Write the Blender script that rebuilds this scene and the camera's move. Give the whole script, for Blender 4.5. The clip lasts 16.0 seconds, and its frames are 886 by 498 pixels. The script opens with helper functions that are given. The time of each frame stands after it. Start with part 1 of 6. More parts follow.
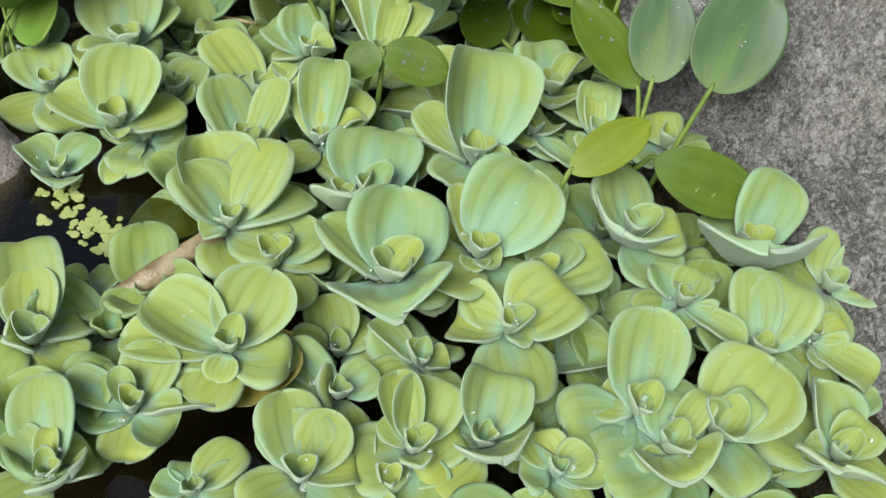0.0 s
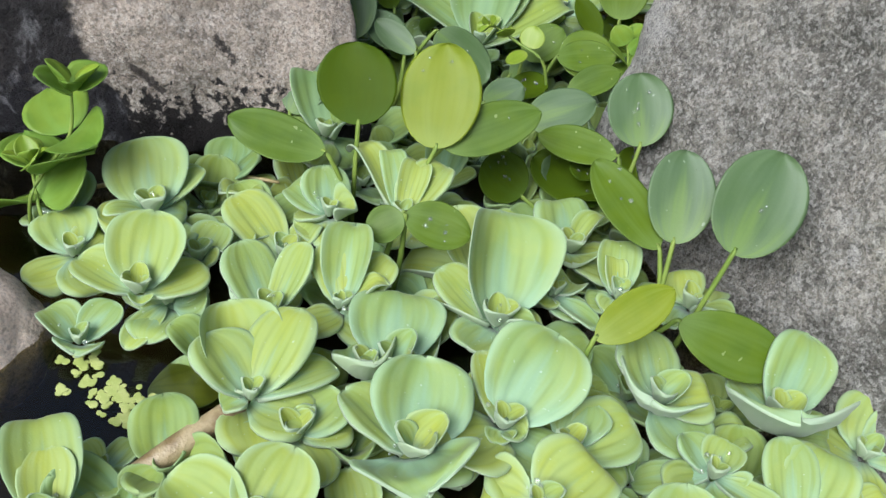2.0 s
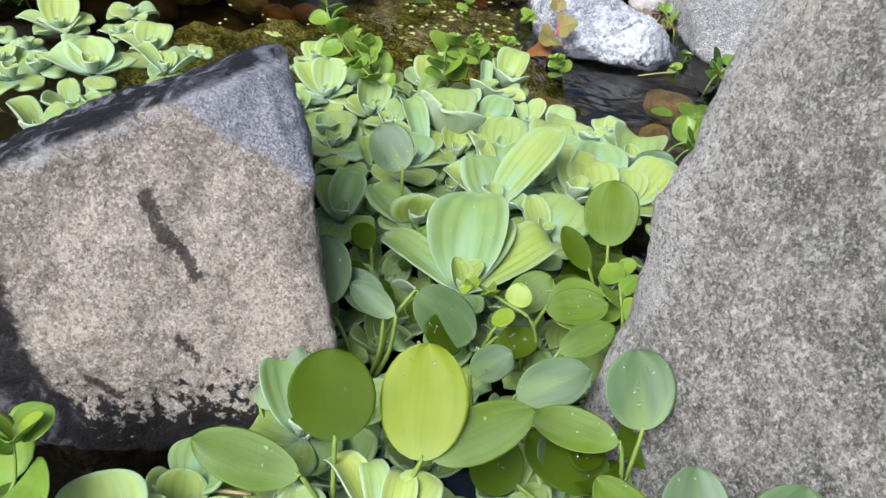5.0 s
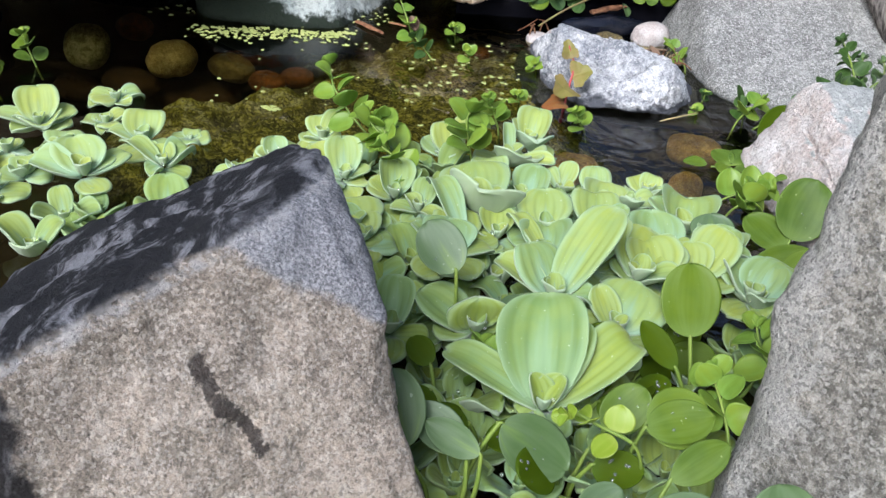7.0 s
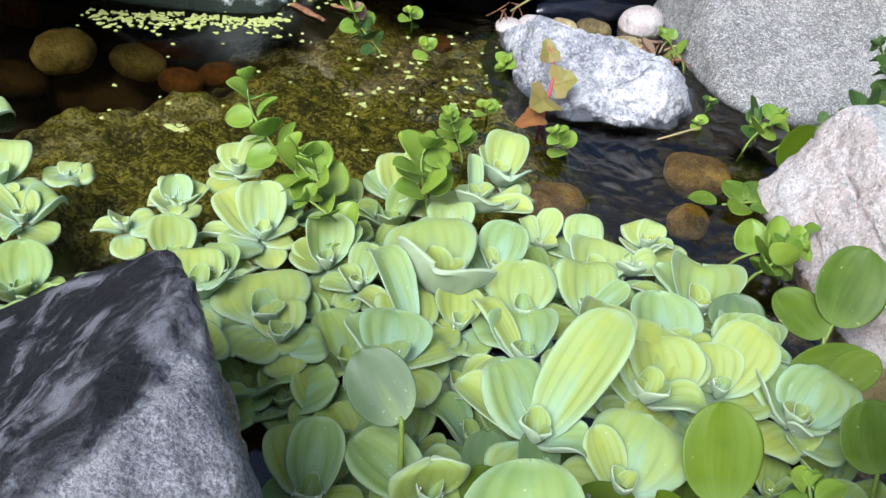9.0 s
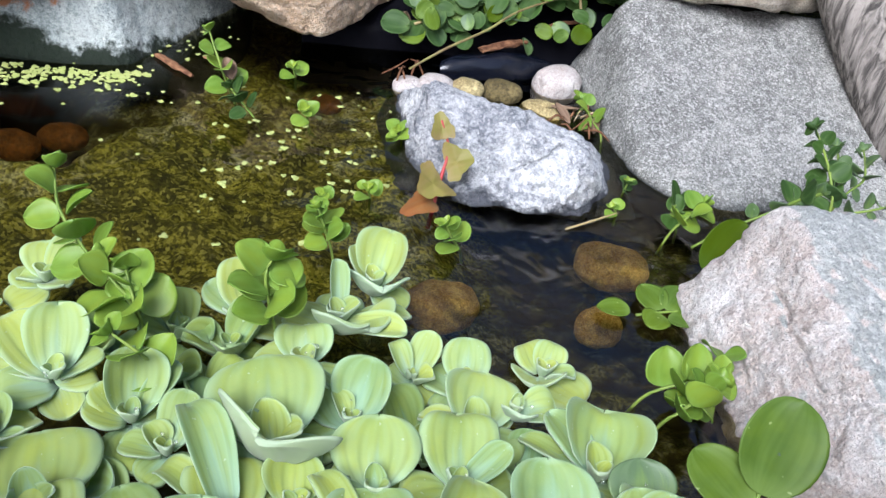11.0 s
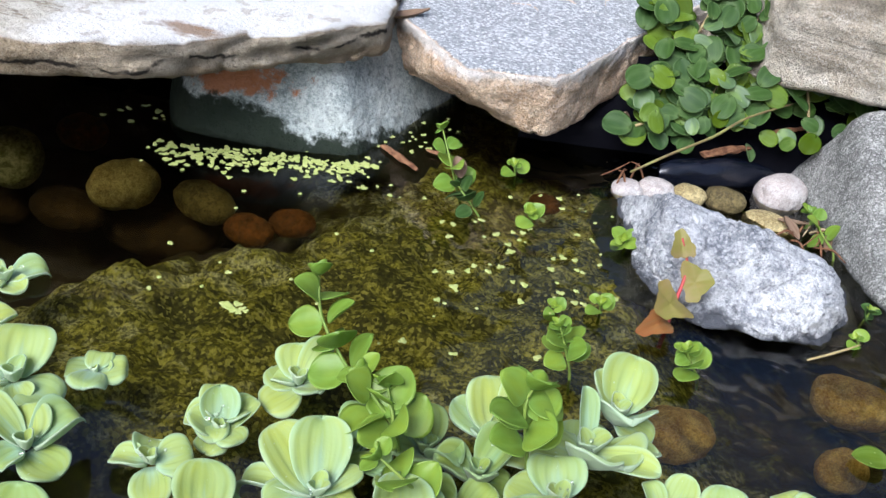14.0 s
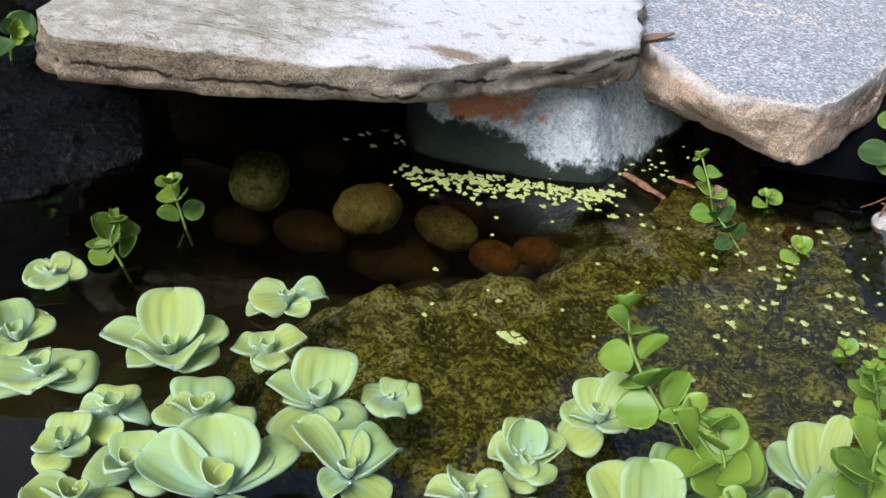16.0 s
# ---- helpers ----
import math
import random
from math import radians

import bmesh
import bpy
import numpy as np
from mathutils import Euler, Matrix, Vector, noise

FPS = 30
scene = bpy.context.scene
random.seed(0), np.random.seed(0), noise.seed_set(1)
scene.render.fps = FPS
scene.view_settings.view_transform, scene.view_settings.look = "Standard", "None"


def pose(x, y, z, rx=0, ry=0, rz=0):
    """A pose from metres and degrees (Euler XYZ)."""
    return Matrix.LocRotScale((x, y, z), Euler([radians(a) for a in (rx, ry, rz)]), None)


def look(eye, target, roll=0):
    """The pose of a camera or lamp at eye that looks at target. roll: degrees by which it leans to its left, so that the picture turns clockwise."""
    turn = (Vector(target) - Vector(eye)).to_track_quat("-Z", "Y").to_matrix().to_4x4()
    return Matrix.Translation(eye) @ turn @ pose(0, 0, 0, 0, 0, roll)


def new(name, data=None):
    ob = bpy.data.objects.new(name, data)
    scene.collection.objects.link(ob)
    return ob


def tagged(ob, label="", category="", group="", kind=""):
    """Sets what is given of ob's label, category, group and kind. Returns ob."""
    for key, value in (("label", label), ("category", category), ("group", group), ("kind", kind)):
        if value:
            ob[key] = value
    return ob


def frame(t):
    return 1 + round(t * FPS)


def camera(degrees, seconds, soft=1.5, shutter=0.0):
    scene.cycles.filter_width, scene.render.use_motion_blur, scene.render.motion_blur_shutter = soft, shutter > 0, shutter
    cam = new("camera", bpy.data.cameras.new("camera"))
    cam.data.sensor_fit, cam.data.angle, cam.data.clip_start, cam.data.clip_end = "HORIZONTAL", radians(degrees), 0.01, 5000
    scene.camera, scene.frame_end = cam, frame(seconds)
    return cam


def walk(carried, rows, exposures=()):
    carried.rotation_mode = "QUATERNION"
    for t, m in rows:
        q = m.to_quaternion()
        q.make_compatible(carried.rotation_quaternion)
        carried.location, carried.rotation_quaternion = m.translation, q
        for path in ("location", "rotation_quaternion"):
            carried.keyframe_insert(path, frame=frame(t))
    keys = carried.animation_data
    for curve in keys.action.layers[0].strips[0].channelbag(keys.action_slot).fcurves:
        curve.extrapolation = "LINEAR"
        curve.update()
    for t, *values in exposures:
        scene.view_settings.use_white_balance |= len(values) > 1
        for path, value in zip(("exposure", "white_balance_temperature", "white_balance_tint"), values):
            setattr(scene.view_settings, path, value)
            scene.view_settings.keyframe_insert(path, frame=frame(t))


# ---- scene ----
cam = camera(52.5, 16.0, 1.45)
PATH = [
    (0, (0.13062, 0.10208, 0.28047), (0.13080, 0.77769, -0.45678), 14.998),
    (0.5, (0.12599, 0.10725, 0.28577), (0.10921, 0.81057, -0.42490), 13.930),
    (1, (0.12159, 0.10830, 0.28760), (0.09376, 0.83387, -0.39999), 13.608),
    (1.5, (0.12088, 0.11200, 0.29060), (0.07668, 0.85447, -0.37781), 12.889),
    (2, (0.11931, 0.11733, 0.29214), (0.07858, 0.87519, -0.35900), 12.666),
    (2.5, (0.11761, 0.12804, 0.30165), (0.07405, 0.89751, -0.33555), 12.113),
    (3, (0.11512, 0.13482, 0.30687), (0.07495, 0.91238, -0.32065), 11.988),
    (3.5, (0.11135, 0.14634, 0.30916), (0.07814, 0.92463, -0.31787), 11.773),
    (4, (0.10300, 0.16865, 0.32639), (0.06459, 0.95076, -0.29557), 10.282),
    (4.5, (0.10473, 0.18659, 0.33764), (0.06146, 0.97784, -0.27232), 9.615),
    (5, (0.09637, 0.20692, 0.34941), (0.04716, 1.01895, -0.23213), 9.759),
    (5.2, (0.08842, 0.21098, 0.35122), (0.03895, 1.02322, -0.23001), 9.664),
    (7.3, (0.03044, 0.29237, 0.34830), (0.01771, 1.12122, -0.21102), 6.267),
    (7.5, (0.03063, 0.30329, 0.34517), (0.00997, 1.12334, -0.22675), 6.215),
    (8, (0.03615, 0.35014, 0.32383), (0.02085, 1.14295, -0.28544), 7.235),
    (8.5, (0.03601, 0.39779, 0.34178), (0.04284, 1.20488, -0.24860), 7.666),
    (9, (0.03046, 0.44440, 0.33400), (0.06382, 1.23608, -0.27603), 8.478),
    (9.5, (0.03703, 0.49540, 0.32735), (0.09960, 1.29634, -0.26811), 9.881),
    (10, (0.05136, 0.52115, 0.32696), (0.13390, 1.32746, -0.25875), 10.504),
    (10.2, (0.05596, 0.52801, 0.32729), (0.14229, 1.33252, -0.26033), 10.849),
    (12.3, (0.08059, 0.58842, 0.32330), (0.17579, 1.39275, -0.26321), 12.382),
    (12.5, (0.08032, 0.58792, 0.32497), (0.17274, 1.39203, -0.26228), 12.306),
    (13, (0.07185, 0.58534, 0.33123), (0.13647, 1.40438, -0.23887), 12.233),
    (13.5, (0.03465, 0.57733, 0.33320), (0.03074, 1.39669, -0.24006), 10.958),
    (14, (-0.00202, 0.58249, 0.33816), (-0.05436, 1.40948, -0.22163), 10.128),
    (14.5, (-0.02505, 0.58323, 0.33120), (-0.09447, 1.40965, -0.22756), 9.833),
    (15, (-0.05086, 0.58400, 0.32720), (-0.15242, 1.40907, -0.22863), 8.867),
    (15.5, (-0.07477, 0.58259, 0.31932), (-0.20639, 1.40574, -0.23305), 8.072),
    (16, (-0.09901, 0.57789, 0.31542), (-0.27777, 1.39485, -0.23287), 6.708),
]
walk(cam, [(t, look(eye, target, roll)) for t, eye, target, roll in PATH],
     exposures=[(0.0, -0.23, 5740, 9), (2.5, 0.0, 5640, 9), (4.0, 0.10, 5620, 10), (5.0, 0.28, 5640, 12), (7.5, 0.18, 5640, 12), (9.0, 0.36, 5590, 13), (13.0, 0.24, 5540, 12), (14.5, 0.22, 5540, 12), (16.0, 0.05, 5540, 12)])

# ---- light: a bright hazy sky and a wide soft sun ----
SUN_UP, SUN_TURN = 47.0, 208.0
world = bpy.data.worlds.new("sky")
scene.world = world
world.use_nodes = True
wt = world.node_tree
sky = wt.nodes.new("ShaderNodeTexSky")
sky.sky_type, sky.sun_disc = "NISHITA", False
sky.sun_elevation, sky.sun_rotation = radians(SUN_UP), radians(SUN_TURN)
sky.air_density, sky.dust_density, sky.ozone_density = 1.0, 6.0, 0.6
wt.links.new(sky.outputs["Color"], wt.nodes["Background"].inputs["Color"])
wt.nodes["Background"].inputs["Strength"].default_value = 0.15
sun = new("sun", bpy.data.lights.new("sun", "SUN"))
sun.data.energy, sun.data.angle, sun.data.color = 4.8, radians(36), (1.0, 0.985, 0.95)
a = radians(SUN_TURN)
sun.matrix_basis = look((0, 0, 0), (-math.sin(a) * math.cos(radians(SUN_UP)), -math.cos(a) * math.cos(radians(SUN_UP)), -math.sin(radians(SUN_UP))))


# ---- materials ----
class Mat:
    """A node material and short ways to add to it."""

    def __init__(self, name, rough=0.6, spec=0.4):
        self.m = bpy.data.materials.new(name)
        self.m.use_nodes = True
        self.t = self.m.node_tree
        self.b = self.t.nodes["Principled BSDF"]
        self.b.inputs["Roughness"].default_value = rough
        self.b.inputs["Specular IOR Level"].default_value = spec

    def put(self, socket, value):
        if isinstance(value, bpy.types.NodeSocket):
            self.t.links.new(value, socket)
        elif isinstance(value, tuple) and len(value) == 3 and socket.type == "RGBA":
            socket.default_value = (*value, 1)
        else:
            socket.default_value = value

    def node(self, kind, out=0, props=None, **inputs):
        n = self.t.nodes.new("ShaderNode" + kind)
        if props:
            if "operation" in props:
                n.operation = props["operation"]
            if "vector_type" in props:
                n.vector_type = props["vector_type"]
        for key, value in inputs.items():
            self.put(n.inputs[int(key[1:])] if key[0] == "i" and key[1:].isdigit() else n.inputs[key], value)
        return n.outputs[out]

    def math(self, op, a, b=0.0, c=0.0):
        return self.node("Math", 0, {"operation": op}, i0=a, i1=b, i2=c)

    def coords(self, kind="Object", scale=(1, 1, 1), loc=(0, 0, 0), rot=(0, 0, 0)):
        n = self.t.nodes.new("ShaderNodeTexCoord")
        return self.node("Mapping", 0, None, Vector=n.outputs[kind], Scale=scale, Location=loc, Rotation=rot)

    def noise(self, scale, detail=4.0, rough=0.55, vec=None, warp=0.0, colour=False):
        vec = vec if vec is not None else self.coords()
        return self.node("TexNoise", 1 if colour else 0, None, Vector=vec, Scale=scale, Detail=detail, Roughness=rough, Distortion=warp)

    def band(self, value, low, high, a=0.0, b=1.0):
        n = self.t.nodes.new("ShaderNodeMapRange")
        n.interpolation_type = "SMOOTHSTEP"
        for k, v in enumerate((value, low, high, a, b)):
            self.put(n.inputs[k], v)
        return n.outputs[0]

    def mix(self, f, a, b, how="MIX"):
        n = self.t.nodes.new("ShaderNodeMix")
        n.data_type, n.blend_type = "RGBA", how
        self.put(n.inputs[0], f)
        self.put(n.inputs[6], a)
        self.put(n.inputs[7], b)
        return n.outputs[2]

    def bump(self, height, strength=0.5, distance=0.001, under=None):
        n = self.t.nodes.new("ShaderNodeBump")
        self.put(n.inputs["Strength"], strength)
        self.put(n.inputs["Distance"], distance)
        self.put(n.inputs["Height"], height)
        if under is not None:
            self.t.links.new(under, n.inputs["Normal"])
        self.t.links.new(n.outputs[0], self.b.inputs["Normal"])
        return n.outputs[0]

    def colour(self, c):
        self.put(self.b.inputs["Base Color"], c)
        return self

    def random(self):
        return self.t.nodes.new("ShaderNodeObjectInfo").outputs["Random"]

    def xyz(self, vec):
        n = self.t.nodes.new("ShaderNodeSeparateXYZ")
        self.t.links.new(vec, n.inputs[0])
        return n.outputs

    def through_light(self, colour, share):
        """Lets part of the light pass through a thin leaf."""
        out = self.t.nodes["Material Output"]
        tr = self.t.nodes.new("ShaderNodeBsdfTranslucent")
        self.put(tr.inputs["Color"], colour)
        mx = self.t.nodes.new("ShaderNodeMixShader")
        mx.inputs[0].default_value = share
        self.t.links.new(self.b.outputs[0], mx.inputs[1])
        self.t.links.new(tr.outputs[0], mx.inputs[2])
        self.t.links.new(mx.outputs[0], out.inputs["Surface"])


def leaf_material(name, young, old, rib_colour, ribs, rib_share, rough, share, rim=0.5, spec=0.3, spots=None, blot=0.15, relief=0.03, dot=240.0, foot=None, groove=0.0, sheen=0.0):
    """A leaf with lengthwise ribs, a pale rim and patches; u runs across, v from base to tip."""
    k = Mat(name, rough, spec)
    uv = k.xyz(k.coords("UV"))
    rnd = k.random()
    patch = k.noise(70.0, 3.0)
    tone = k.math("ADD", k.math("MULTIPLY", rnd, 0.75), k.math("MULTIPLY", k.band(patch, 0.35, 0.7), 0.35))
    c = k.mix(tone, young, old)
    streak = k.noise(1.0, 2.0, vec=k.coords("UV", (4.5, 0.9, 1.0)))
    c = k.mix(k.band(streak, 0.36, 0.72, 0.0, blot), c, rib_colour)
    wave = k.math("ABSOLUTE", k.math("SINE", k.math("MULTIPLY", uv[0], ribs * math.pi)))
    line = k.band(wave, 0.0, 0.75, 1.0, 0.0)
    fade = k.band(uv[1], 0.55, 0.95, 1.0, 0.15)
    c = k.mix(k.math("MULTIPLY", k.math("MULTIPLY", line, fade), rib_share), c, rib_colour)
    c = k.mix(k.band(uv[1], 0.0, 0.3, 0.55, 0.0), c, rib_colour)
    if groove:
        bent = k.math("ADD", uv[0], k.math("MULTIPLY", k.math("SUBTRACT", streak, 0.5), 0.12))
        thin = k.band(k.math("ABSOLUTE", k.math("SINE", k.math("MULTIPLY", bent, (ribs + 1) * math.pi))), 0.0, 0.75, 1.0, 0.0)
        c = k.mix(k.math("MULTIPLY", k.math("MULTIPLY", thin, k.band(uv[1], 0.35, 0.97, 1.0, 0.0)), groove), c, tuple(0.55 * v for v in old))
    if foot:
        drift = k.noise(1.0, 3.0, 0.6, vec=k.coords("UV", (3.2, 0.45, 1.0), (0.0, 0.0, 0.0)), warp=0.2)
        far = k.math("SUBTRACT", uv[1], k.math("MULTIPLY", k.math("ADD", k.math("SUBTRACT", drift, 0.5), k.math("MULTIPLY", k.math("SUBTRACT", rnd, 0.5), 0.22)), 2.9))
        c = k.mix(k.band(far, -0.15, 0.60, 0.55, 0.0), c, foot)
    edge = k.band(k.math("ABSOLUTE", k.math("SUBTRACT", uv[0], 0.5)), 0.34, 0.50)
    edge = k.math("MAXIMUM", edge, k.band(uv[1], 0.90, 1.0))
    c = k.mix(k.math("MULTIPLY", edge, rim), c, rib_colour)
    if spots:
        speck = k.band(k.noise(dot, 1.0), 0.75, 0.78)
        c = k.mix(k.math("MULTIPLY", speck, 0.4), c, spots)
    k.colour(c)
    fuzz = k.noise(900.0, 3.0)
    low = k.bump(line, relief, 0.0006)
    k.bump(fuzz, 0.25, 0.0003, low)
    k.b.inputs["Roughness"].default_value = rough
    k.b.inputs["Sheen Weight"].default_value = sheen
    k.b.inputs["Sheen Roughness"].default_value = 0.4
    k.through_light(c, share)
    return k.m


LETTUCE_TOP = leaf_material("lettuce_top", (0.385, 0.435, 0.062), (0.25, 0.355, 0.095), (0.3969, 0.5626, 0.4055), 5, 0.05, 0.62, 0.32, 0.42, 0.3, (0.5413, 0.6402, 0.5626), 0.20, 0.08, 520.0, (0.3248, 0.5141, 0.3715), 0.28, 0.16)
LETTUCE_PALE = leaf_material("lettuce_pale", (0.41, 0.46, 0.08), (0.29, 0.4, 0.13), (0.3943, 0.5599, 0.4145), 5, 0.05, 0.62, 0.34, 0.42, 0.3, (0.5423, 0.651, 0.5538), 0.20, 0.08, 520.0, (0.3527, 0.5151, 0.3853), 0.24, 0.16)
LETTUCE_MID = leaf_material("lettuce_mid", (0.335, 0.39, 0.058), (0.215, 0.32, 0.1), (0.3458, 0.499, 0.361), 5, 0.05, 0.62, 0.32, 0.42, 0.3, (0.4864, 0.576, 0.481), 0.20, 0.08, 520.0, (0.2916, 0.457, 0.342), 0.28, 0.16)
LETTUCE_GREEN = leaf_material("lettuce_green", (0.27, 0.34, 0.045), (0.17, 0.27, 0.075), (0.35, 0.48, 0.29), 5, 0.05, 0.62, 0.32, 0.42, 0.3, (0.60, 0.66, 0.50), 0.20, 0.08, 520.0, (0.27, 0.41, 0.23), 0.28, 0.16)
LETTUCE_LOW = leaf_material("lettuce_low", (0.297, 0.3645, 0.04698), (0.1755, 0.2835, 0.0783), (0.3645, 0.513, 0.3132), 5, 0.05, 0.62, 0.30, 0.35, 0.3, None, 0.18, 0.08, 520.0, (0.27, 0.459, 0.3132), 0.28, 0.1)
LETTUCE_UNDER = leaf_material("lettuce_under", (0.51, 0.616, 0.352), (0.466, 0.598, 0.396), (0.598, 0.695, 0.528), 6, 0.25, 0.7, 0.50, 0.3, 0.2, None, 0.4, 0.25, sheen=0.3)
GREEN = leaf_material("pad_green", (0.123, 0.189, 0.00656), (0.0697, 0.127, 0.0148), (0.18, 0.271, 0.0656), 11, 0.03, 0.42, 0.34, 0.12, 0.22, (0.451, 0.541, 0.246), 0.30, 0.015, 260.0, None, 0.05)
DEEP = leaf_material("pad_deep", (0.062, 0.105, 0.0018), (0.085, 0.135, 0.003), (0.082, 0.148, 0.0164), 9, 0.03, 0.5, 0.48, 0.2, 0.1, None, 0.25, 0.015, 240.0, None, 0.05)
LIME = leaf_material("pad_lime", (0.26, 0.31, 0.006), (0.16, 0.24, 0.006), (0.32, 0.40, 0.07), 11, 0.03, 0.42, 0.45, 0.12, 0.22, (0.451, 0.541, 0.164), 0.35, 0.015, 260.0, None, 0.05)
TEAL = leaf_material("pad_teal", (0.0697, 0.123, 0.0344), (0.0804, 0.131, 0.059), (0.139, 0.197, 0.0984), 11, 0.03, 0.42, 0.22, 0.18, 0.28, (0.369, 0.451, 0.312), 0.35, 0.015, 300.0, (0.164, 0.254, 0.0492), 0.05)
JENNY = leaf_material("moneywort_leaf", (0.27, 0.375, 0.038), (0.14, 0.255, 0.028), (0.25, 0.41, 0.085), 3, 0.15, 0.36, 0.42, 0.15, 0.35, blot=0.4)
JENNY_DARK = leaf_material("creeper_leaf", (0.036, 0.082, 0.010), (0.030, 0.066, 0.019), (0.095, 0.15, 0.045), 3, 0.2, 0.5, 0.26, 0.3, 0.18, blot=0.3)
JENNY_LIME = leaf_material("bud_leaf", (0.231, 0.32, 0.0204), (0.184, 0.286, 0.0204), (0.306, 0.374, 0.068), 3, 0.2, 0.45, 0.3, 0.2, 0.45)
SEEDLING_GREEN = leaf_material("seedling_green", (0.20, 0.25, 0.035), (0.27, 0.21, 0.06), (0.32, 0.24, 0.11), 5, 0.2, 0.5, 0.4, 0.6, 0.3)
REDDISH = leaf_material("seedling_leaf", (0.30, 0.13, 0.035), (0.32, 0.085, 0.03), (0.24, 0.17, 0.08), 5, 0.2, 0.5, 0.35, 0.3, 0.3)
YELLOWED = leaf_material("yellowed_leaf", (0.326, 0.272, 0.034), (0.286, 0.272, 0.0544), (0.34, 0.326, 0.136), 7, 0.2, 0.55, 0.2)
DEADLEAF = leaf_material("dead_leaf", (0.10, 0.055, 0.030), (0.16, 0.10, 0.06), (0.20, 0.14, 0.09), 5, 0.3, 0.7, 0.05, blot=0.5)


def plain(name, a, b, scale, rough=0.6, spec=0.3, bump=0.3, depth=0.001):
    k = Mat(name, rough, spec)
    n = k.noise(scale, 4.0)
    k.colour(k.mix(k.band(n, 0.35, 0.65), a, b))
    k.bump(k.noise(scale * 6, 3.0), bump, depth)
    return k.m


STEM = plain("stem", (0.12, 0.185, 0.028), (0.17, 0.23, 0.04), 60.0, 0.5)
PALE_STEM = plain("runner", (0.36, 0.28, 0.13), (0.26, 0.22, 0.10), 50.0, 0.5)
RUNNER = plain("woody_runner", (0.20, 0.19, 0.06), (0.13, 0.09, 0.04), 70.0, 0.55)
RED_STEM = plain("red_stem", (0.35, 0.04, 0.04), (0.28, 0.06, 0.04), 60.0, 0.5)
BARK = plain("bark_chip", (0.085, 0.036, 0.018), (0.21, 0.105, 0.052), 160.0, 0.8, 0.2, 0.8)
FROND = plain("duckweed_frond", (0.368, 0.4, 0.136), (0.288, 0.336, 0.088), 150.0, 0.45, 0.4, 0.1)
# dull near-black sheet: the shade over the bank is put into its colour
LINER = plain("pond_liner", (0.002, 0.002, 0.003), (0.004, 0.004, 0.006), 14.0, 0.42, 0.03, 0.3, 0.003)
LINER_FOLD = plain("pond_liner_fold", (0.003, 0.004, 0.008), (0.006, 0.007, 0.012), 20.0, 0.20, 0.55, 0.25, 0.002)


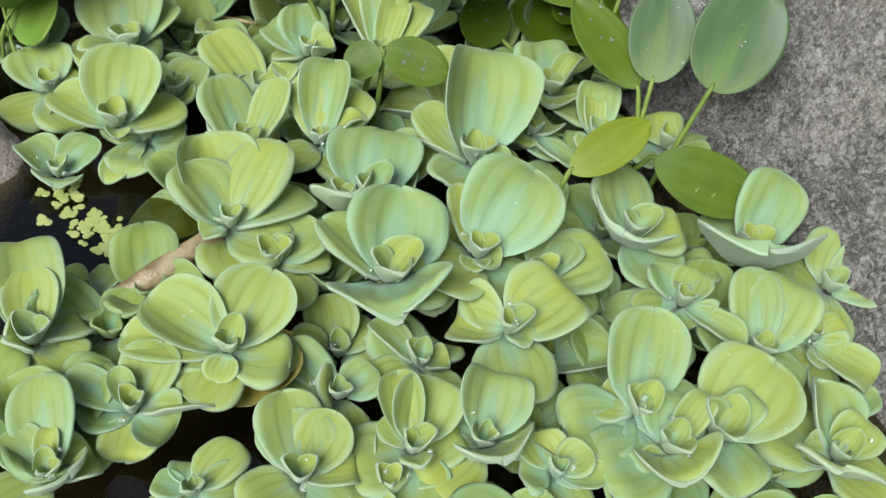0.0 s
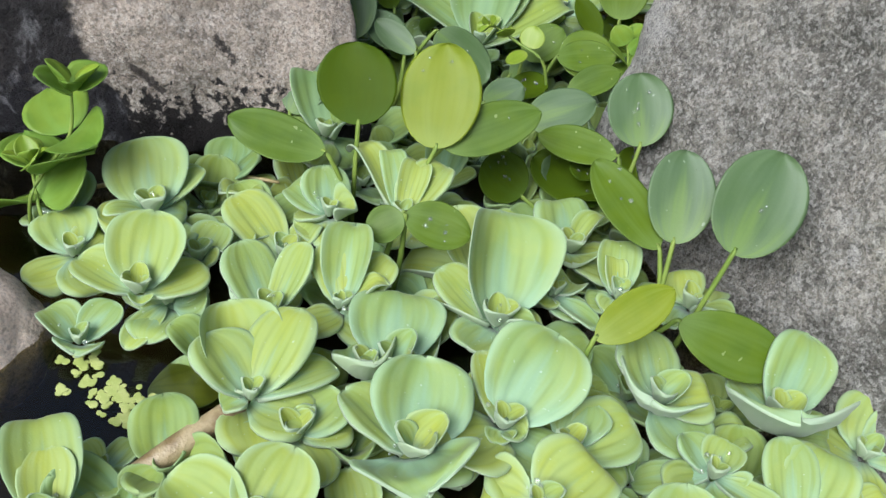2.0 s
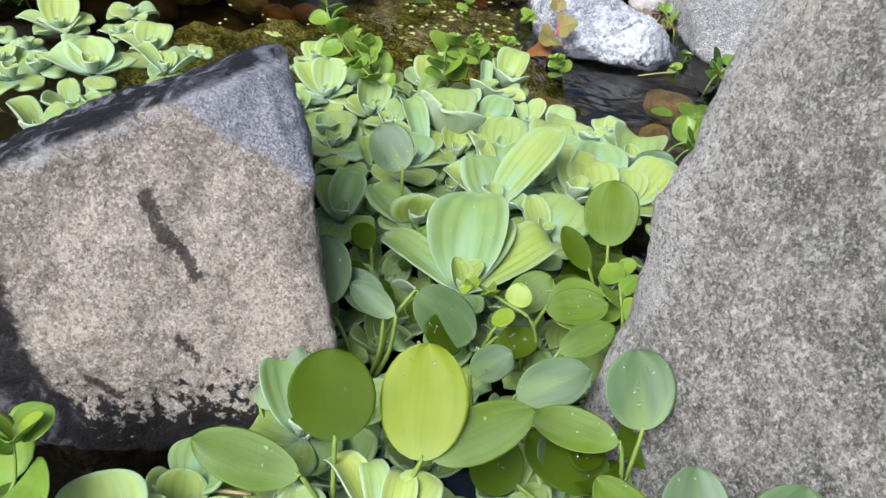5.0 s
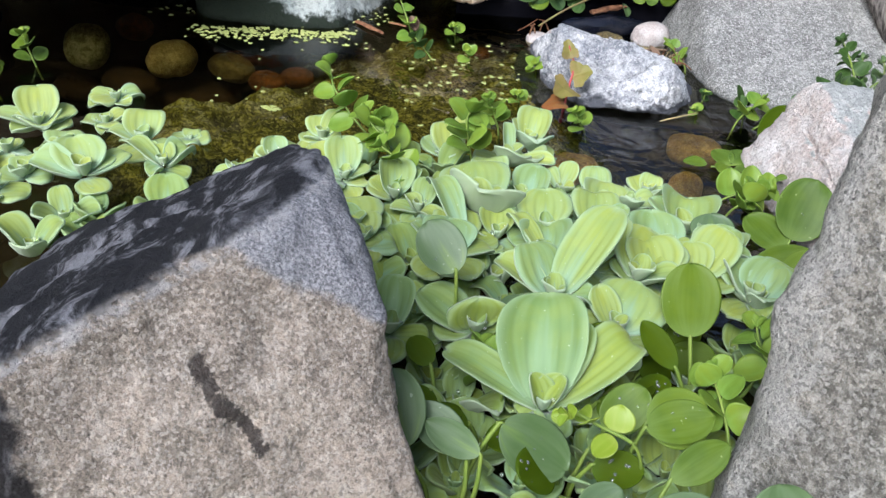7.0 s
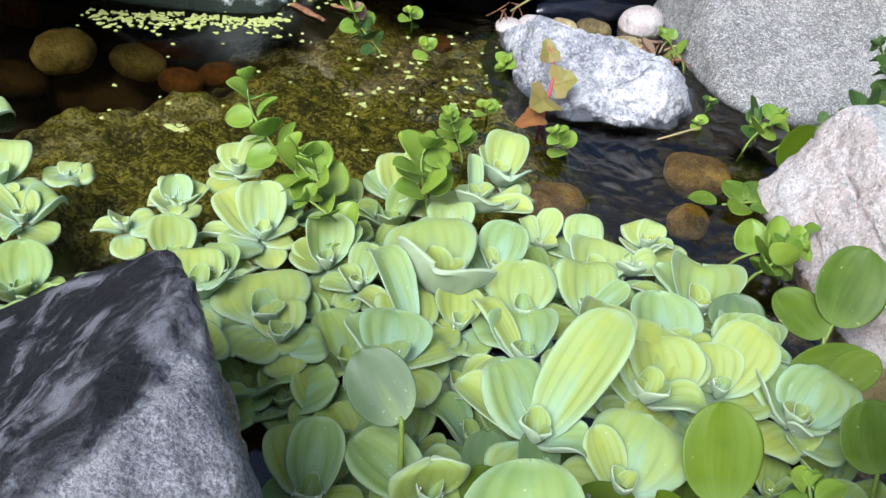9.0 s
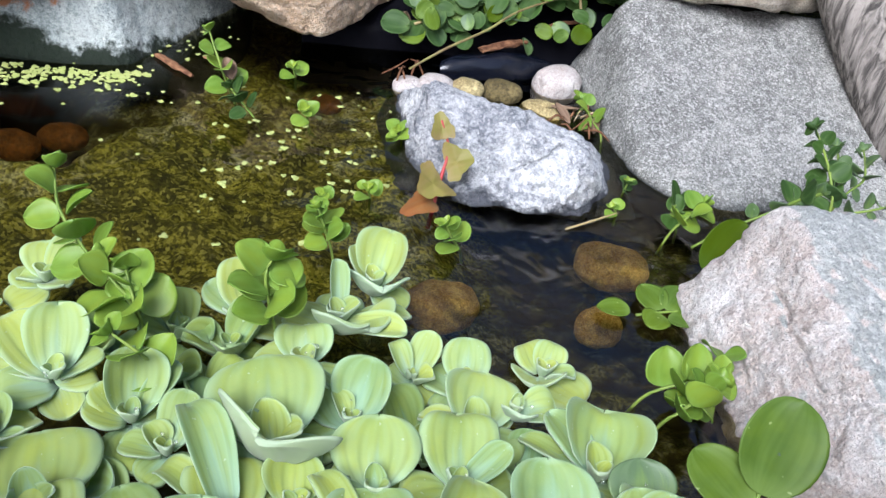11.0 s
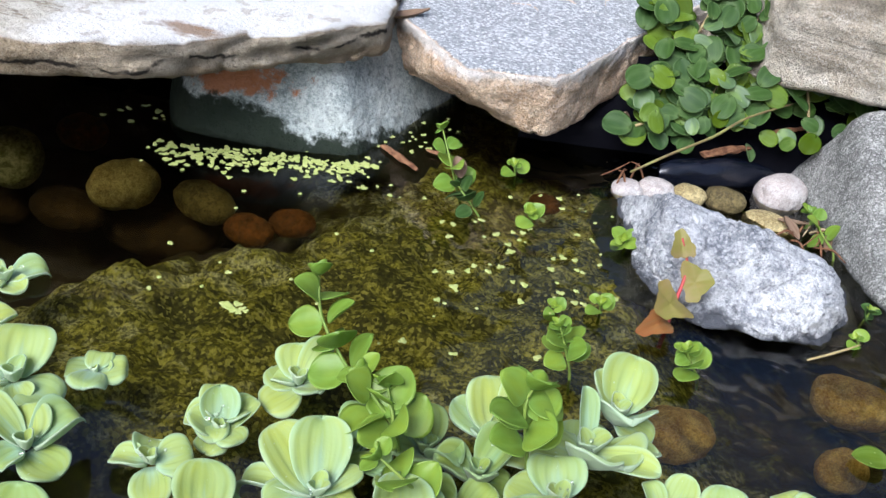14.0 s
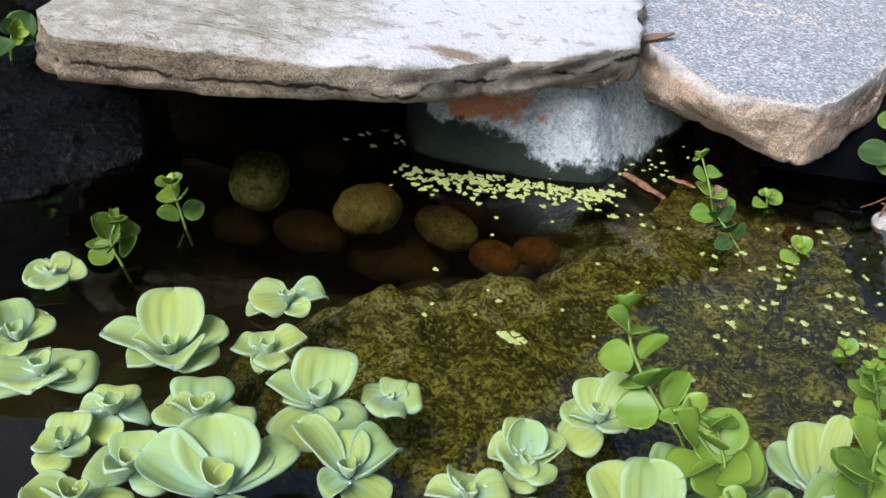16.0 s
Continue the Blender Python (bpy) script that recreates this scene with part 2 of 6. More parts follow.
def stone_material(name, light, dark, patch=9.0, grain=700.0, specks=None, rough=0.85, relief=0.0016, top=None, wet=None, stain=None, grit=0.5, strata=None, contrast=1.0, ragged=0.3, topgrain=1.0, mottle=0.5, chipped=None, sparkle=0.35, rim=None, topwear=0.45, salt=0.3):
    """Stone: cloudy patches, mineral grains, pits; top: another colour on the upper face; wet: dark below a ragged line."""
    k = Mat(name, rough, 0.25)
    cloud = k.noise(patch, 8.0, 0.68)
    mid = k.noise(patch * 5, 10.0, 0.72, warp=0.5)
    cell = k.xyz(k.node("TexVoronoi", 1, None, Vector=k.coords(), Scale=grain))[0]
    pits = k.noise(grain * 0.45, 5.0, 0.7)
    c = k.mix(k.band(cloud, 0.34, 0.66), dark, light)
    c = k.mix(k.band(mid, 0.48, 0.60, 0.0, 0.6 * contrast), c, dark)
    c = k.mix(k.band(mid, 0.48, 0.38, 0.0, 0.5 * contrast), c, light)
    coarse = k.noise(patch * 15, 6.0, 0.66, warp=0.3)
    c = k.mix(k.band(coarse, 0.50, 0.66, 0.0, mottle), c, specks if specks else light)
    c = k.mix(k.band(coarse, 0.47, 0.34, 0.0, mottle), c, tuple(0.45 * v for v in dark))
    if chipped:
        edge = k.node("VectorMath", 1, {"operation": "DOT_PRODUCT"}, i0=k.coords(), i1=chipped[0])
        c = k.mix(k.band(k.math("ADD", edge, k.math("MULTIPLY", k.math("SUBTRACT", mid, 0.5), 0.10)), chipped[1] - 0.012, chipped[1], 0.0, 0.8), c, chipped[2])
    layer = None
    if strata:
        layer = k.noise(1.0, 8.0, 0.7, vec=k.coords("Object", strata), warp=1.2)
        c = k.mix(k.band(layer, 0.47, 0.60, 0.0, 0.75), c, tuple(0.55 * v for v in dark))
    if specks:
        c = k.mix(k.band(cell, 0.62, 0.95, 0.0, sparkle), c, specks)
    c = k.mix(k.band(cell, 0.36, 0.05, 0.0, 0.6 * grit), c, tuple(0.45 * v for v in dark))
    c = k.mix(k.band(pits, 0.40, 0.30, 0.0, grit), c, tuple(0.3 * v for v in dark))
    fine = k.noise(grain * 1.5, 2.0, 0.6)
    c = k.mix(k.band(fine, 0.53, 0.66, 0.0, salt), c, specks if specks else light)
    c = k.mix(k.band(fine, 0.47, 0.36, 0.0, salt), c, tuple(0.3 * v for v in dark))
    pos = k.coords()
    up = k.xyz(k.t.nodes.new("ShaderNodeNewGeometry").outputs["Normal"])[2]
    if top:
        f = k.band(k.math("ADD", up, k.math("MULTIPLY", k.math("SUBTRACT", mid, 0.5), ragged)), top[1], top[2])
        t2 = k.mix(k.band(cell, 0.55, 0.9, 0.0, 0.75 * topgrain), top[0], top[3])
        t2 = k.mix(k.band(cell, 0.3, 0.05, 0.0, 0.5 * topgrain), t2, tuple(0.45 * v for v in top[0]))
        t2 = k.mix(k.band(mid, 0.47, 0.36, 0.0, 0.5), t2, top[3])
        c = k.mix(f, c, k.mix(k.band(mid, 0.60, 0.72, 0.0, topwear), t2, tuple(0.4 * v for v in top[0])))
    if rim:
        high = k.math("ADD", k.xyz(pos)[2], k.math("MULTIPLY", k.math("SUBTRACT", mid, 0.5), 0.030))
        c = k.mix(k.math("MULTIPLY", k.band(high, rim[0] - 0.006, rim[0] + 0.004, 0.0, 0.85), k.band(up, 0.84, 0.62)), c, rim[1])
    if stain:
        place, size, sc = stain
        v = k.node("VectorMath", 0, {"operation": "SUBTRACT"}, i0=pos, i1=place)
        v = k.node("VectorMath", 0, {"operation": "DIVIDE"}, i0=v, i1=size)
        far = k.node("VectorMath", 1, {"operation": "LENGTH"}, i0=v)
        f = k.band(k.math("ADD", far, k.math("MULTIPLY", k.math("SUBTRACT", mid, 0.5), 3.0)), 1.05, 0.55)
        c = k.mix(k.math("MULTIPLY", f, 0.9), c, sc)
    if wet:
        xz = k.xyz(pos)
        line = k.math("ADD", k.math("ADD", xz[2], k.math("MULTIPLY", xz[0], wet[3])), k.math("MULTIPLY", k.math("SUBTRACT", k.noise(34.0, 7.0, 0.65), 0.5), wet[1]))
        f = k.band(k.math("ADD", line, k.math("MULTIPLY", k.math("SUBTRACT", coarse, 0.5), wet[4] if len(wet) > 4 else 0.0)), wet[0] + 0.004, wet[0] - 0.004)
        c = k.mix(f, c, k.mix(0.985, c, wet[2]))
        k.put(k.b.inputs["Roughness"], k.band(f, 0.0, 1.0, rough, 0.75))
    k.colour(c)
    low = k.bump(mid, 0.9, relief * 2.4)
    low = k.bump(coarse, 0.9, relief * 2.0, low)
    if layer is not None:
        low = k.bump(layer, 0.8, relief * 3.0, low)
    low = k.bump(cell, 0.6, relief * 0.35, low)
    k.bump(pits, 0.9, relief * 1.2, low)
    return k, c


def finish(pair):
    return pair[0].m


# ---- building helpers ----
def part(name, bm, material, parent=None, label=""):
    """One mesh object of its own from a bmesh, under a thing or a part."""
    me = bpy.data.meshes.new(name)
    bm.to_mesh(me)
    bm.free()
    for m in material if isinstance(material, (list, tuple)) else [material]:
        me.materials.append(m)
    for p in me.polygons:
        p.use_smooth = True
    ob = new(name, me)
    ob.parent = parent
    return tagged(ob, label)


def mesh_part(name, verts, faces, material, parent=None, slots=None, uvs=None, label=""):
    me = bpy.data.meshes.new(name)
    me.from_pydata(verts, [], faces)
    for m in material if isinstance(material, (list, tuple)) else [material]:
        me.materials.append(m)
    me.polygons.foreach_set("use_smooth", [True] * len(me.polygons))
    if slots is not None:
        me.polygons.foreach_set("material_index", slots)
    if uvs is not None:
        layer = me.uv_layers.new(name="UVMap")
        loops = np.zeros(len(me.loops), dtype=np.int32)
        me.loops.foreach_get("vertex_index", loops)
        layer.data.foreach_set("uv", np.asarray(uvs, dtype=np.float32)[loops].ravel())
    me.update()
    ob = new(name, me)
    ob.parent = parent
    return tagged(ob, label)


def root(name, x, y, z, label, category, group=""):
    ob = new(name)
    ob.empty_display_size = 0.01
    ob.matrix_basis = pose(x, y, z)
    return tagged(ob, label, category, group)


def blade(base, tip, width, shape="spoon", cup=0.25, bend=0.12, thick=0.0011, wavy=0.04, roll=0.0, nu=14, nv=12, rng=random, face=None, ragged=0.025, curl=0.0, flare=0.0, ruffle=0.0):
    """Verts, faces, slots and uvs of one leaf from base to tip. Upper side first, then the under side, joined at a rounded rim."""
    base, tip = Vector(base), Vector(tip)
    axis = tip - base
    length = axis.length
    axis.normalize()
    flat = Vector((axis.x, axis.y, 0))
    if flat.length < 0.05:
        flat = Vector((0, 1, 0))
    side = flat.normalized().cross(Vector((0, 0, 1)))
    if face is not None:
        side = axis.cross(Vector(face))
    side = (Matrix.Rotation(roll, 3, axis) @ side).normalized()
    normal = side.cross(axis).normalized()
    ph, ph2, ph3 = rng.uniform(0, 6.28), rng.uniform(0, 6.28), rng.uniform(0, 6.28)
    skew = rng.uniform(-0.06, 0.06)
    spoon = shape == "spoon"
    notch = rng.uniform(0.0, 0.045)
    square = rng.uniform(1.95, 2.3)
    verts, uvs = [], []
    for shell in (0, 1):
        for j in range(nv + 1):
            v = j / nv
            vv = 1 - (1 - v) ** 2.0 if spoon else 0.5 - 0.5 * math.cos(math.pi * v)
            if spoon:
                peak = 0.56 + 0.16 * (1 - min(1.0, width / max(length, 1e-6)))
                if vv < peak:
                    q = vv / peak
                    f = 0.26 + 0.74 * (1 - (1 - q) ** 2) ** 0.8
                else:
                    f = max(0.0, 1 - ((vv - peak) / (1 - peak)) ** square) ** 0.5
            else:
                q = vv ** 0.82 if shape == "ovate" else vv
                f = max(0.0, 4 * q * (1 - q)) ** (0.5 if shape in ("round", "heart") else 0.62)
            f = max(f, 0.012)
            for i in range(nu + 1):
                u = 2 * i / nu - 1
                u = math.copysign(1 - (1 - abs(u)) ** 1.3, u)
                w = 0.5 * width * f * (1 + ragged * math.sin(7 * vv + ph + 2 * (u > 0)))
                rim = max(abs(u) ** 6, ((v - 0.9) / 0.1) ** 2 if v > 0.9 else 0)
                along = length * vv
                if spoon:
                    along -= length * notch * math.exp(-(u / 0.3) ** 2) * max(0, (vv - 0.7) / 0.3)
                if shape == "heart":
                    along -= 0.20 * length * abs(u) * (1 - vv) ** 2
                across = u * w * (1 - 0.10 * cup * u * u) + skew * width * vv * vv
                high = cup * 1.8 * (u * w) ** 2 / width + bend * length * ((vv - 0.45) ** 2 - 0.2) - cup * 0.25 * length * max(0, vv - 0.8) ** 2 * 4
                high += wavy * width * (math.sin(3.1 * u + ph + 2 * vv) * vv * 0.5 + math.sin(5 * vv + ph2) * u * 0.4) * vv
                if spoon:
                    high += 0.016 * width * math.cos(5 * math.pi * u * (0.85 + 0.15 * vv) + skew * 9) * (1 - 0.75 * vv) * min(1.0, 3 * vv)
                    back = max(0.0, vv - 0.68) / 0.32
                    high -= curl * length * back * back
                    along -= 0.6 * curl * length * back ** 3
                    lip = max(0.0, abs(u) - 0.55) / 0.45
                    high -= flare * w * lip * lip * min(1.0, 1.6 * vv) * (1 - 0.6 * back)
                    out = max(abs(u) ** 3, back * back)
                    high += ruffle * width * out * math.sin(4.2 * math.atan2(u * w, length * (vv - 0.35) + 1e-6) + ph3)
                if shell:
                    high -= thick * (1 - 0.45 * rim) * (1.5 - 0.7 * vv)
                    across *= 0.985
                verts.append(base + axis * along + side * across + normal * high)
                uvs.append((0.5 + 0.5 * u, vv))
    faces, slots = [], []
    n = (nu + 1) * (nv + 1)
    at = lambda j, i: j * (nu + 1) + i
    for j in range(nv):
        for i in range(nu):
            q = (at(j, i), at(j, i + 1), at(j + 1, i + 1), at(j + 1, i))
            faces.append(q)
            slots.append(0)
            faces.append(tuple(n + k for k in reversed(q)))
            slots.append(1)
    ring = [at(0, i) for i in range(nu + 1)] + [at(j, nu) for j in range(1, nv + 1)] + [at(nv, i) for i in range(nu - 1, -1, -1)] + [at(j, 0) for j in range(nv - 1, 0, -1)]
    for k, p in enumerate(ring):
        q = ring[(k + 1) % len(ring)]
        faces.append((q, p, n + p, n + q))
        slots.append(1)
    return verts, faces, slots, uvs


def leaf(name, parent, base, tip, width, materials, label="", **how):
    v, f, s, uv = blade(base, tip, width, **how)
    return mesh_part(name, v, f, materials, parent, s, uv, label)


def tube(name, parent, points, radii, material, sides=7, label=""):
    """A round stem through the points."""
    pts = [Vector(p) for p in points]
    fine, rad = [], []
    for k in range(len(pts) - 1):
        p0, p1, p2, p3 = pts[max(k - 1, 0)], pts[k], pts[k + 1], pts[min(k + 2, len(pts) - 1)]
        for s in range(5):
            t = s / 5
            fine.append(0.5 * (2 * p1 + (p2 - p0) * t + (2 * p0 - 5 * p1 + 4 * p2 - p3) * t * t + (3 * p1 - p0 - 3 * p2 + p3) * t ** 3))
            rad.append(radii[k] * (1 - t) + radii[k + 1] * t)
    fine.append(pts[-1])
    rad.append(radii[-1])
    verts, faces = [], []
    for k, p in enumerate(fine):
        d = (fine[min(k + 1, len(fine) - 1)] - fine[max(k - 1, 0)]).normalized()
        a = d.orthogonal().normalized()
        b = d.cross(a)
        for s in range(sides):
            g = 2 * math.pi * s / sides
            verts.append(p + (a * math.cos(g) + b * math.sin(g)) * rad[k])
    for k in range(len(fine) - 1):
        for s in range(sides):
            s2 = (s + 1) % sides
            faces.append((k * sides + s, k * sides + s2, (k + 1) * sides + s2, (k + 1) * sides + s))
    faces.append(tuple(reversed(range(sides))))
    faces.append(tuple(range((len(fine) - 1) * sides, len(fine) * sides)))
    return mesh_part(name, verts, faces, material, parent, None, None, label)


def smooth(a, b, x):
    t = min(1.0, max(0.0, (x - a) / (b - a)))
    return t * t * (3 - 2 * t)


def rock(name, centre, size, cuts, material, label, seed=0, detail=5, rough=0.004, soft=0.02, coarse=18.0, turn=0.0, category="rock", flat=2.2, edge=26, ridges=0.8, ledge=None, chips=0.0):
    """A stone: a rounded block whose sides are split off along planes (a point and a normal each), then weathered."""
    bm = bmesh.new()
    bmesh.ops.create_icosphere(bm, subdivisions=detail, radius=1.0)
    c = Vector(centre)
    spin = Matrix.Rotation(radians(turn), 3, "Z")
    planes = []
    for px, py, pz, nx, ny, nz in cuts:
        nrm = Vector((nx, ny, nz)).normalized()
        planes.append((nrm, max(0.004, (Vector((px, py, pz)) - c).dot(nrm))))
    shift = Vector((seed * 3.7, seed * 1.3, seed * 7.1))
    for v in bm.verts:
        u = v.co.normalized()
        q = spin.inverted() @ u
        r = sum(abs(q[k] / size[k]) ** flat for k in range(3)) ** (-1 / flat)
        inv = r ** -edge
        for nrm, d in planes:
            s = u.dot(nrm)
            if s > 0.02:
                inv += (d / s) ** -edge
        r = inv ** (-1 / edge)
        p = c + u * r
        low = noise.fractal((p + shift) * coarse, 1.0, 2.0, 4)
        fine = noise.fractal((p + shift) * coarse * 5, 1.0, 2.0, 4)
        ridge = abs(noise.noise((p + shift) * coarse * 1.7))
        if ledge:
            lie = p.z * ledge[0] + 0.9 * noise.noise((p + shift) * 9.0) + 0.35 * noise.noise((p + shift) * 31.0)
            step = lie - math.floor(lie)
            low += ledge[1] / rough * (smooth(0.0, 0.8, step) - smooth(0.85, 1.0, step) - 0.4) * (1 - abs(u.z)) * smooth(-0.4, 0.2, noise.noise((p + shift) * 13.0))
        if chips:
            cell = noise.voronoi((p + shift) * coarse * 1.6)
            low += chips * (cell[0][0] * 1.4 - 0.45)
        v.co = p + u * (rough * 1.4 * low + rough * 0.45 * fine - rough * ridges * (ridge < 0.08) * (0.08 - ridge) / 0.08) - c
    bm.normal_update()
    me_ob = part(name, bm, material)
    me_ob.location = c
    return tagged(me_ob, label, category)


# ---- ground: one sheet from the pond's bottom out to the horizon ----
def bed(x, y):
    """Height of the ground: the pond's hollow with its lumpy algae shelf, and the bank round it."""
    inside = smooth(-0.85, -0.72, x) * smooth(0.50, 0.36, x) * smooth(-0.75, -0.6, y) * smooth(1.46, 1.32, y - 0.5 * smooth(0.0, -0.15, x))
    n1 = noise.fractal(Vector((x * 9, y * 9, 0.3)), 1.0, 2.0, 5)
    n2 = noise.fractal(Vector((x * 62, y * 62, 4.3)), 1.0, 2.0, 4)
    lump = 1.3 * noise.noise(Vector((x * 24, y * 34, 1.7))) + 0.8 * noise.noise(Vector((x * 52, y * 70, 8.1)))
    side = float(np.interp(y, (0.90, 0.99, 1.06, 1.10, 1.22, 1.28), (-0.27, -0.28, -0.22, -0.165, -0.165, -0.17)))
    shelf = smooth(-0.15, 0.05, x - side + 0.05 * n1) * smooth(0.19, 0.09, x + 0.02 * n1) * smooth(0.80, 0.94, y) * smooth(1.48, 1.38, y)
    right = smooth(0.06, 0.14, x)
    deep = -0.125 * (1 - right) - 0.068 * right + 0.012 * n1 + 0.006 * n2 * right
    low = -0.030 - 0.010 * smooth(1.10, 1.24, y) + 0.006 * n1 + 0.006 * n2 + 0.009 * lump
    floor_z = min(-0.002, deep * (1 - shelf) + low * shelf)
    near = smooth(4.0, 1.0, math.hypot(x, y - 0.6))
    bank = 0.02 + (0.02 * n1 + 0.004 * n2) * near
    return floor_z * inside + bank * (1 - inside)


def spread(lo, hi, step, far):
    mid = list(np.arange(lo, hi + step / 2, step))
    out, d = [], step
    while sum(out) < far:
        d *= 1.35
        out.append(d)
    left, right = [lo - s for s in np.cumsum(out)][::-1], [hi + s for s in np.cumsum(out)]
    return left + mid + right


gx, gy = spread(-0.50, 0.40, 0.0042, 60.0), spread(0.80, 1.36, 0.0042, 60.0)
verts = [(x, y, bed(x, y)) for y in gy for x in gx]
w = len(gx)
faces = [(j * w + i, j * w + i + 1, (j + 1) * w + i + 1, (j + 1) * w + i) for j in range(len(gy) - 1) for i in range(w - 1)]
k = Mat("pond_bed", 0.7, 0.3)
moss = k.coords("Object", (1.0, 1.25, 1.0))
cloud, clump, fuzz = k.noise(9.0, 6.0, 0.6, moss), k.noise(26.0, 4.0, 0.55, moss), k.noise(380.0, 6.0, 0.72, moss)
tuft = k.noise(64.0, 4.0, 0.55, moss)
z = k.xyz(k.coords())[2]
grains = k.xyz(k.node("TexVoronoi", 1, None, Vector=moss, Scale=430.0))[0]
c = k.mix(k.band(fuzz, 0.30, 0.68), (0.016, 0.018, 0.003), (0.25, 0.24, 0.022))
c = k.mix(k.band(tuft, 0.48, 0.62, 0.0, 0.8), c, k.mix(k.band(fuzz, 0.40, 0.60), (0.13, 0.125, 0.012), (0.52, 0.50, 0.10)))
c = k.mix(k.band(clump, 0.49, 0.38, 0.0, 0.8), c, k.mix(fuzz, (0.010, 0.011, 0.003), (0.085, 0.082, 0.018)))
c = k.mix(k.band(tuft, 0.46, 0.36, 0.0, 0.8), c, k.mix(fuzz, (0.008, 0.009, 0.003), (0.06, 0.058, 0.014)))
silt = k.mix(k.band(fuzz, 0.40, 0.62), (0.14, 0.145, 0.115), (0.62, 0.62, 0.48))
c = k.mix(k.math("MULTIPLY", k.band(cloud, 0.50, 0.58, 0.0, 0.85), k.band(tuft, 0.47, 0.58)), c, silt)
c = k.mix(k.band(grains, 0.62, 0.98, 0.0, 0.7), c, (0.44, 0.43, 0.12))
c = k.mix(k.band(grains, 0.48, 0.05, 0.0, 0.75), c, (0.022, 0.024, 0.006))
# near black with depth: the dimming of light in murky water is painted in
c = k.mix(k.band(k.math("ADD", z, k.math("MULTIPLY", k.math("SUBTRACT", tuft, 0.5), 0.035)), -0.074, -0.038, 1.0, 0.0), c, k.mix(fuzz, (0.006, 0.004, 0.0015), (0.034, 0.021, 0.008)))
c = k.mix(k.band(z, 0.0, 0.02), c, k.mix(fuzz, (0.012, 0.009, 0.006), (0.035, 0.026, 0.017)))
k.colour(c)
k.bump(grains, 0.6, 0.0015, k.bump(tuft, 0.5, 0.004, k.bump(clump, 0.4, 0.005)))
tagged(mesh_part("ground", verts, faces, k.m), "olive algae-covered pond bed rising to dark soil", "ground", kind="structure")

# ---- water: a clear, slightly brown sheet at z = 0 ----
k = Mat("pond_water", 0.02)
t = k.t
clear = t.nodes.new("ShaderNodeBsdfTransparent")
clear.inputs["Color"].default_value = (0.84, 0.79, 0.49, 1)
gloss = t.nodes.new("ShaderNodeBsdfGlossy")
gloss.inputs["Roughness"].default_value = 0.03
fres = t.nodes.new("ShaderNodeFresnel")
fres.inputs["IOR"].default_value = 1.58
rip = t.nodes.new("ShaderNodeBump")
rip.inputs["Strength"].default_value, rip.inputs["Distance"].default_value = 1.0, 0.0070
calm = k.band(k.xyz(k.coords())[0], -0.10, 0.17, 0.06, 0.8)
t.links.new(k.math("MULTIPLY", k.noise(30.0, 2.2, 0.45, warp=0.5), calm), rip.inputs["Height"])
for n in (gloss, fres):
    t.links.new(rip.outputs[0], n.inputs["Normal"])
mx = t.nodes.new("ShaderNodeMixShader")
for a_, b_ in ((fres.outputs[0], mx.inputs[0]), (clear.outputs[0], mx.inputs[1]), (gloss.outputs[0], mx.inputs[2]), (mx.outputs[0], t.nodes["Material Output"].inputs["Surface"])):
    t.links.new(a_, b_)
tagged(mesh_part("water", [(-0.95, -0.9, 0), (0.6, -0.9, 0), (0.6, 1.7, 0), (-0.95, 1.7, 0)], [(0, 1, 2, 3)], k.m), "clear brownish still pond water with faint ripples", "water", kind="structure")

# ---- rocks ----
k1, c1 = stone_material("rock_brown_granite", (0.64, 0.535, 0.425), (0.31, 0.26, 0.205), 14.0, 760.0, (0.80, 0.735, 0.645), wet=(-0.016, 0.026, (0.020, 0.017, 0.016), 0.0, 0.10), grit=0.8, relief=0.0060, mottle=0.5, contrast=1.1, sparkle=0.55, salt=0.2)
px = k1.xyz(k1.coords())
rag = k1.math("MULTIPLY", k1.math("SUBTRACT", k1.noise(60.0, 6.0), 0.5), 0.016)
up = k1.xyz(k1.t.nodes.new("ShaderNodeNewGeometry").outputs["Normal"])[2]
blue = k1.math("MULTIPLY", k1.band(k1.math("ADD", k1.math("ADD", k1.math("MULTIPLY", px[0], 0.535), px[2]), rag), 0.121, 0.125), 1.0)
c1 = k1.mix(k1.math("MULTIPLY", blue, 0.9), c1, k1.mix(k1.band(k1.noise(700.0, 6.0, 0.8), 0.40, 0.60), (0.176, 0.184, 0.208), (0.56, 0.568, 0.6)))
left = k1.band(k1.math("ADD", k1.math("ADD", px[0], k1.math("MULTIPLY", px[2], 0.45)), k1.math("MULTIPLY", k1.math("SUBTRACT", k1.noise(36.0, 7.0, 0.65), 0.5), 0.06)), 0.014, 0.004)
moss = k1.noise(1.0, 7.0, 0.7, vec=k1.coords("Object", (95, 70, 55), (0, 0, 0), (0, 0.5, 0)), warp=0.5)
c1 = k1.mix(k1.math("MULTIPLY", left, 0.95), c1, k1.mix(k1.band(moss, 0.50, 0.68), (0.0128, 0.012, 0.0144), (0.176, 0.172, 0.176)))
over = k1.math("ADD", k1.math("ADD", k1.math("MULTIPLY", px[0], -0.486), k1.math("MULTIPLY", px[1], 0.21)), k1.math("MULTIPLY", px[2], 0.848))
cap = k1.band(k1.math("ADD", over, k1.math("MULTIPLY", rag, 0.5)), 0.0625, 0.0665)
veins = k1.noise(48.0, 8.0, 0.7, vec=k1.coords("Object", (1.0, 0.45, 1.0), (0, 0, 0), (0, 0, 0.6)), warp=0.6)
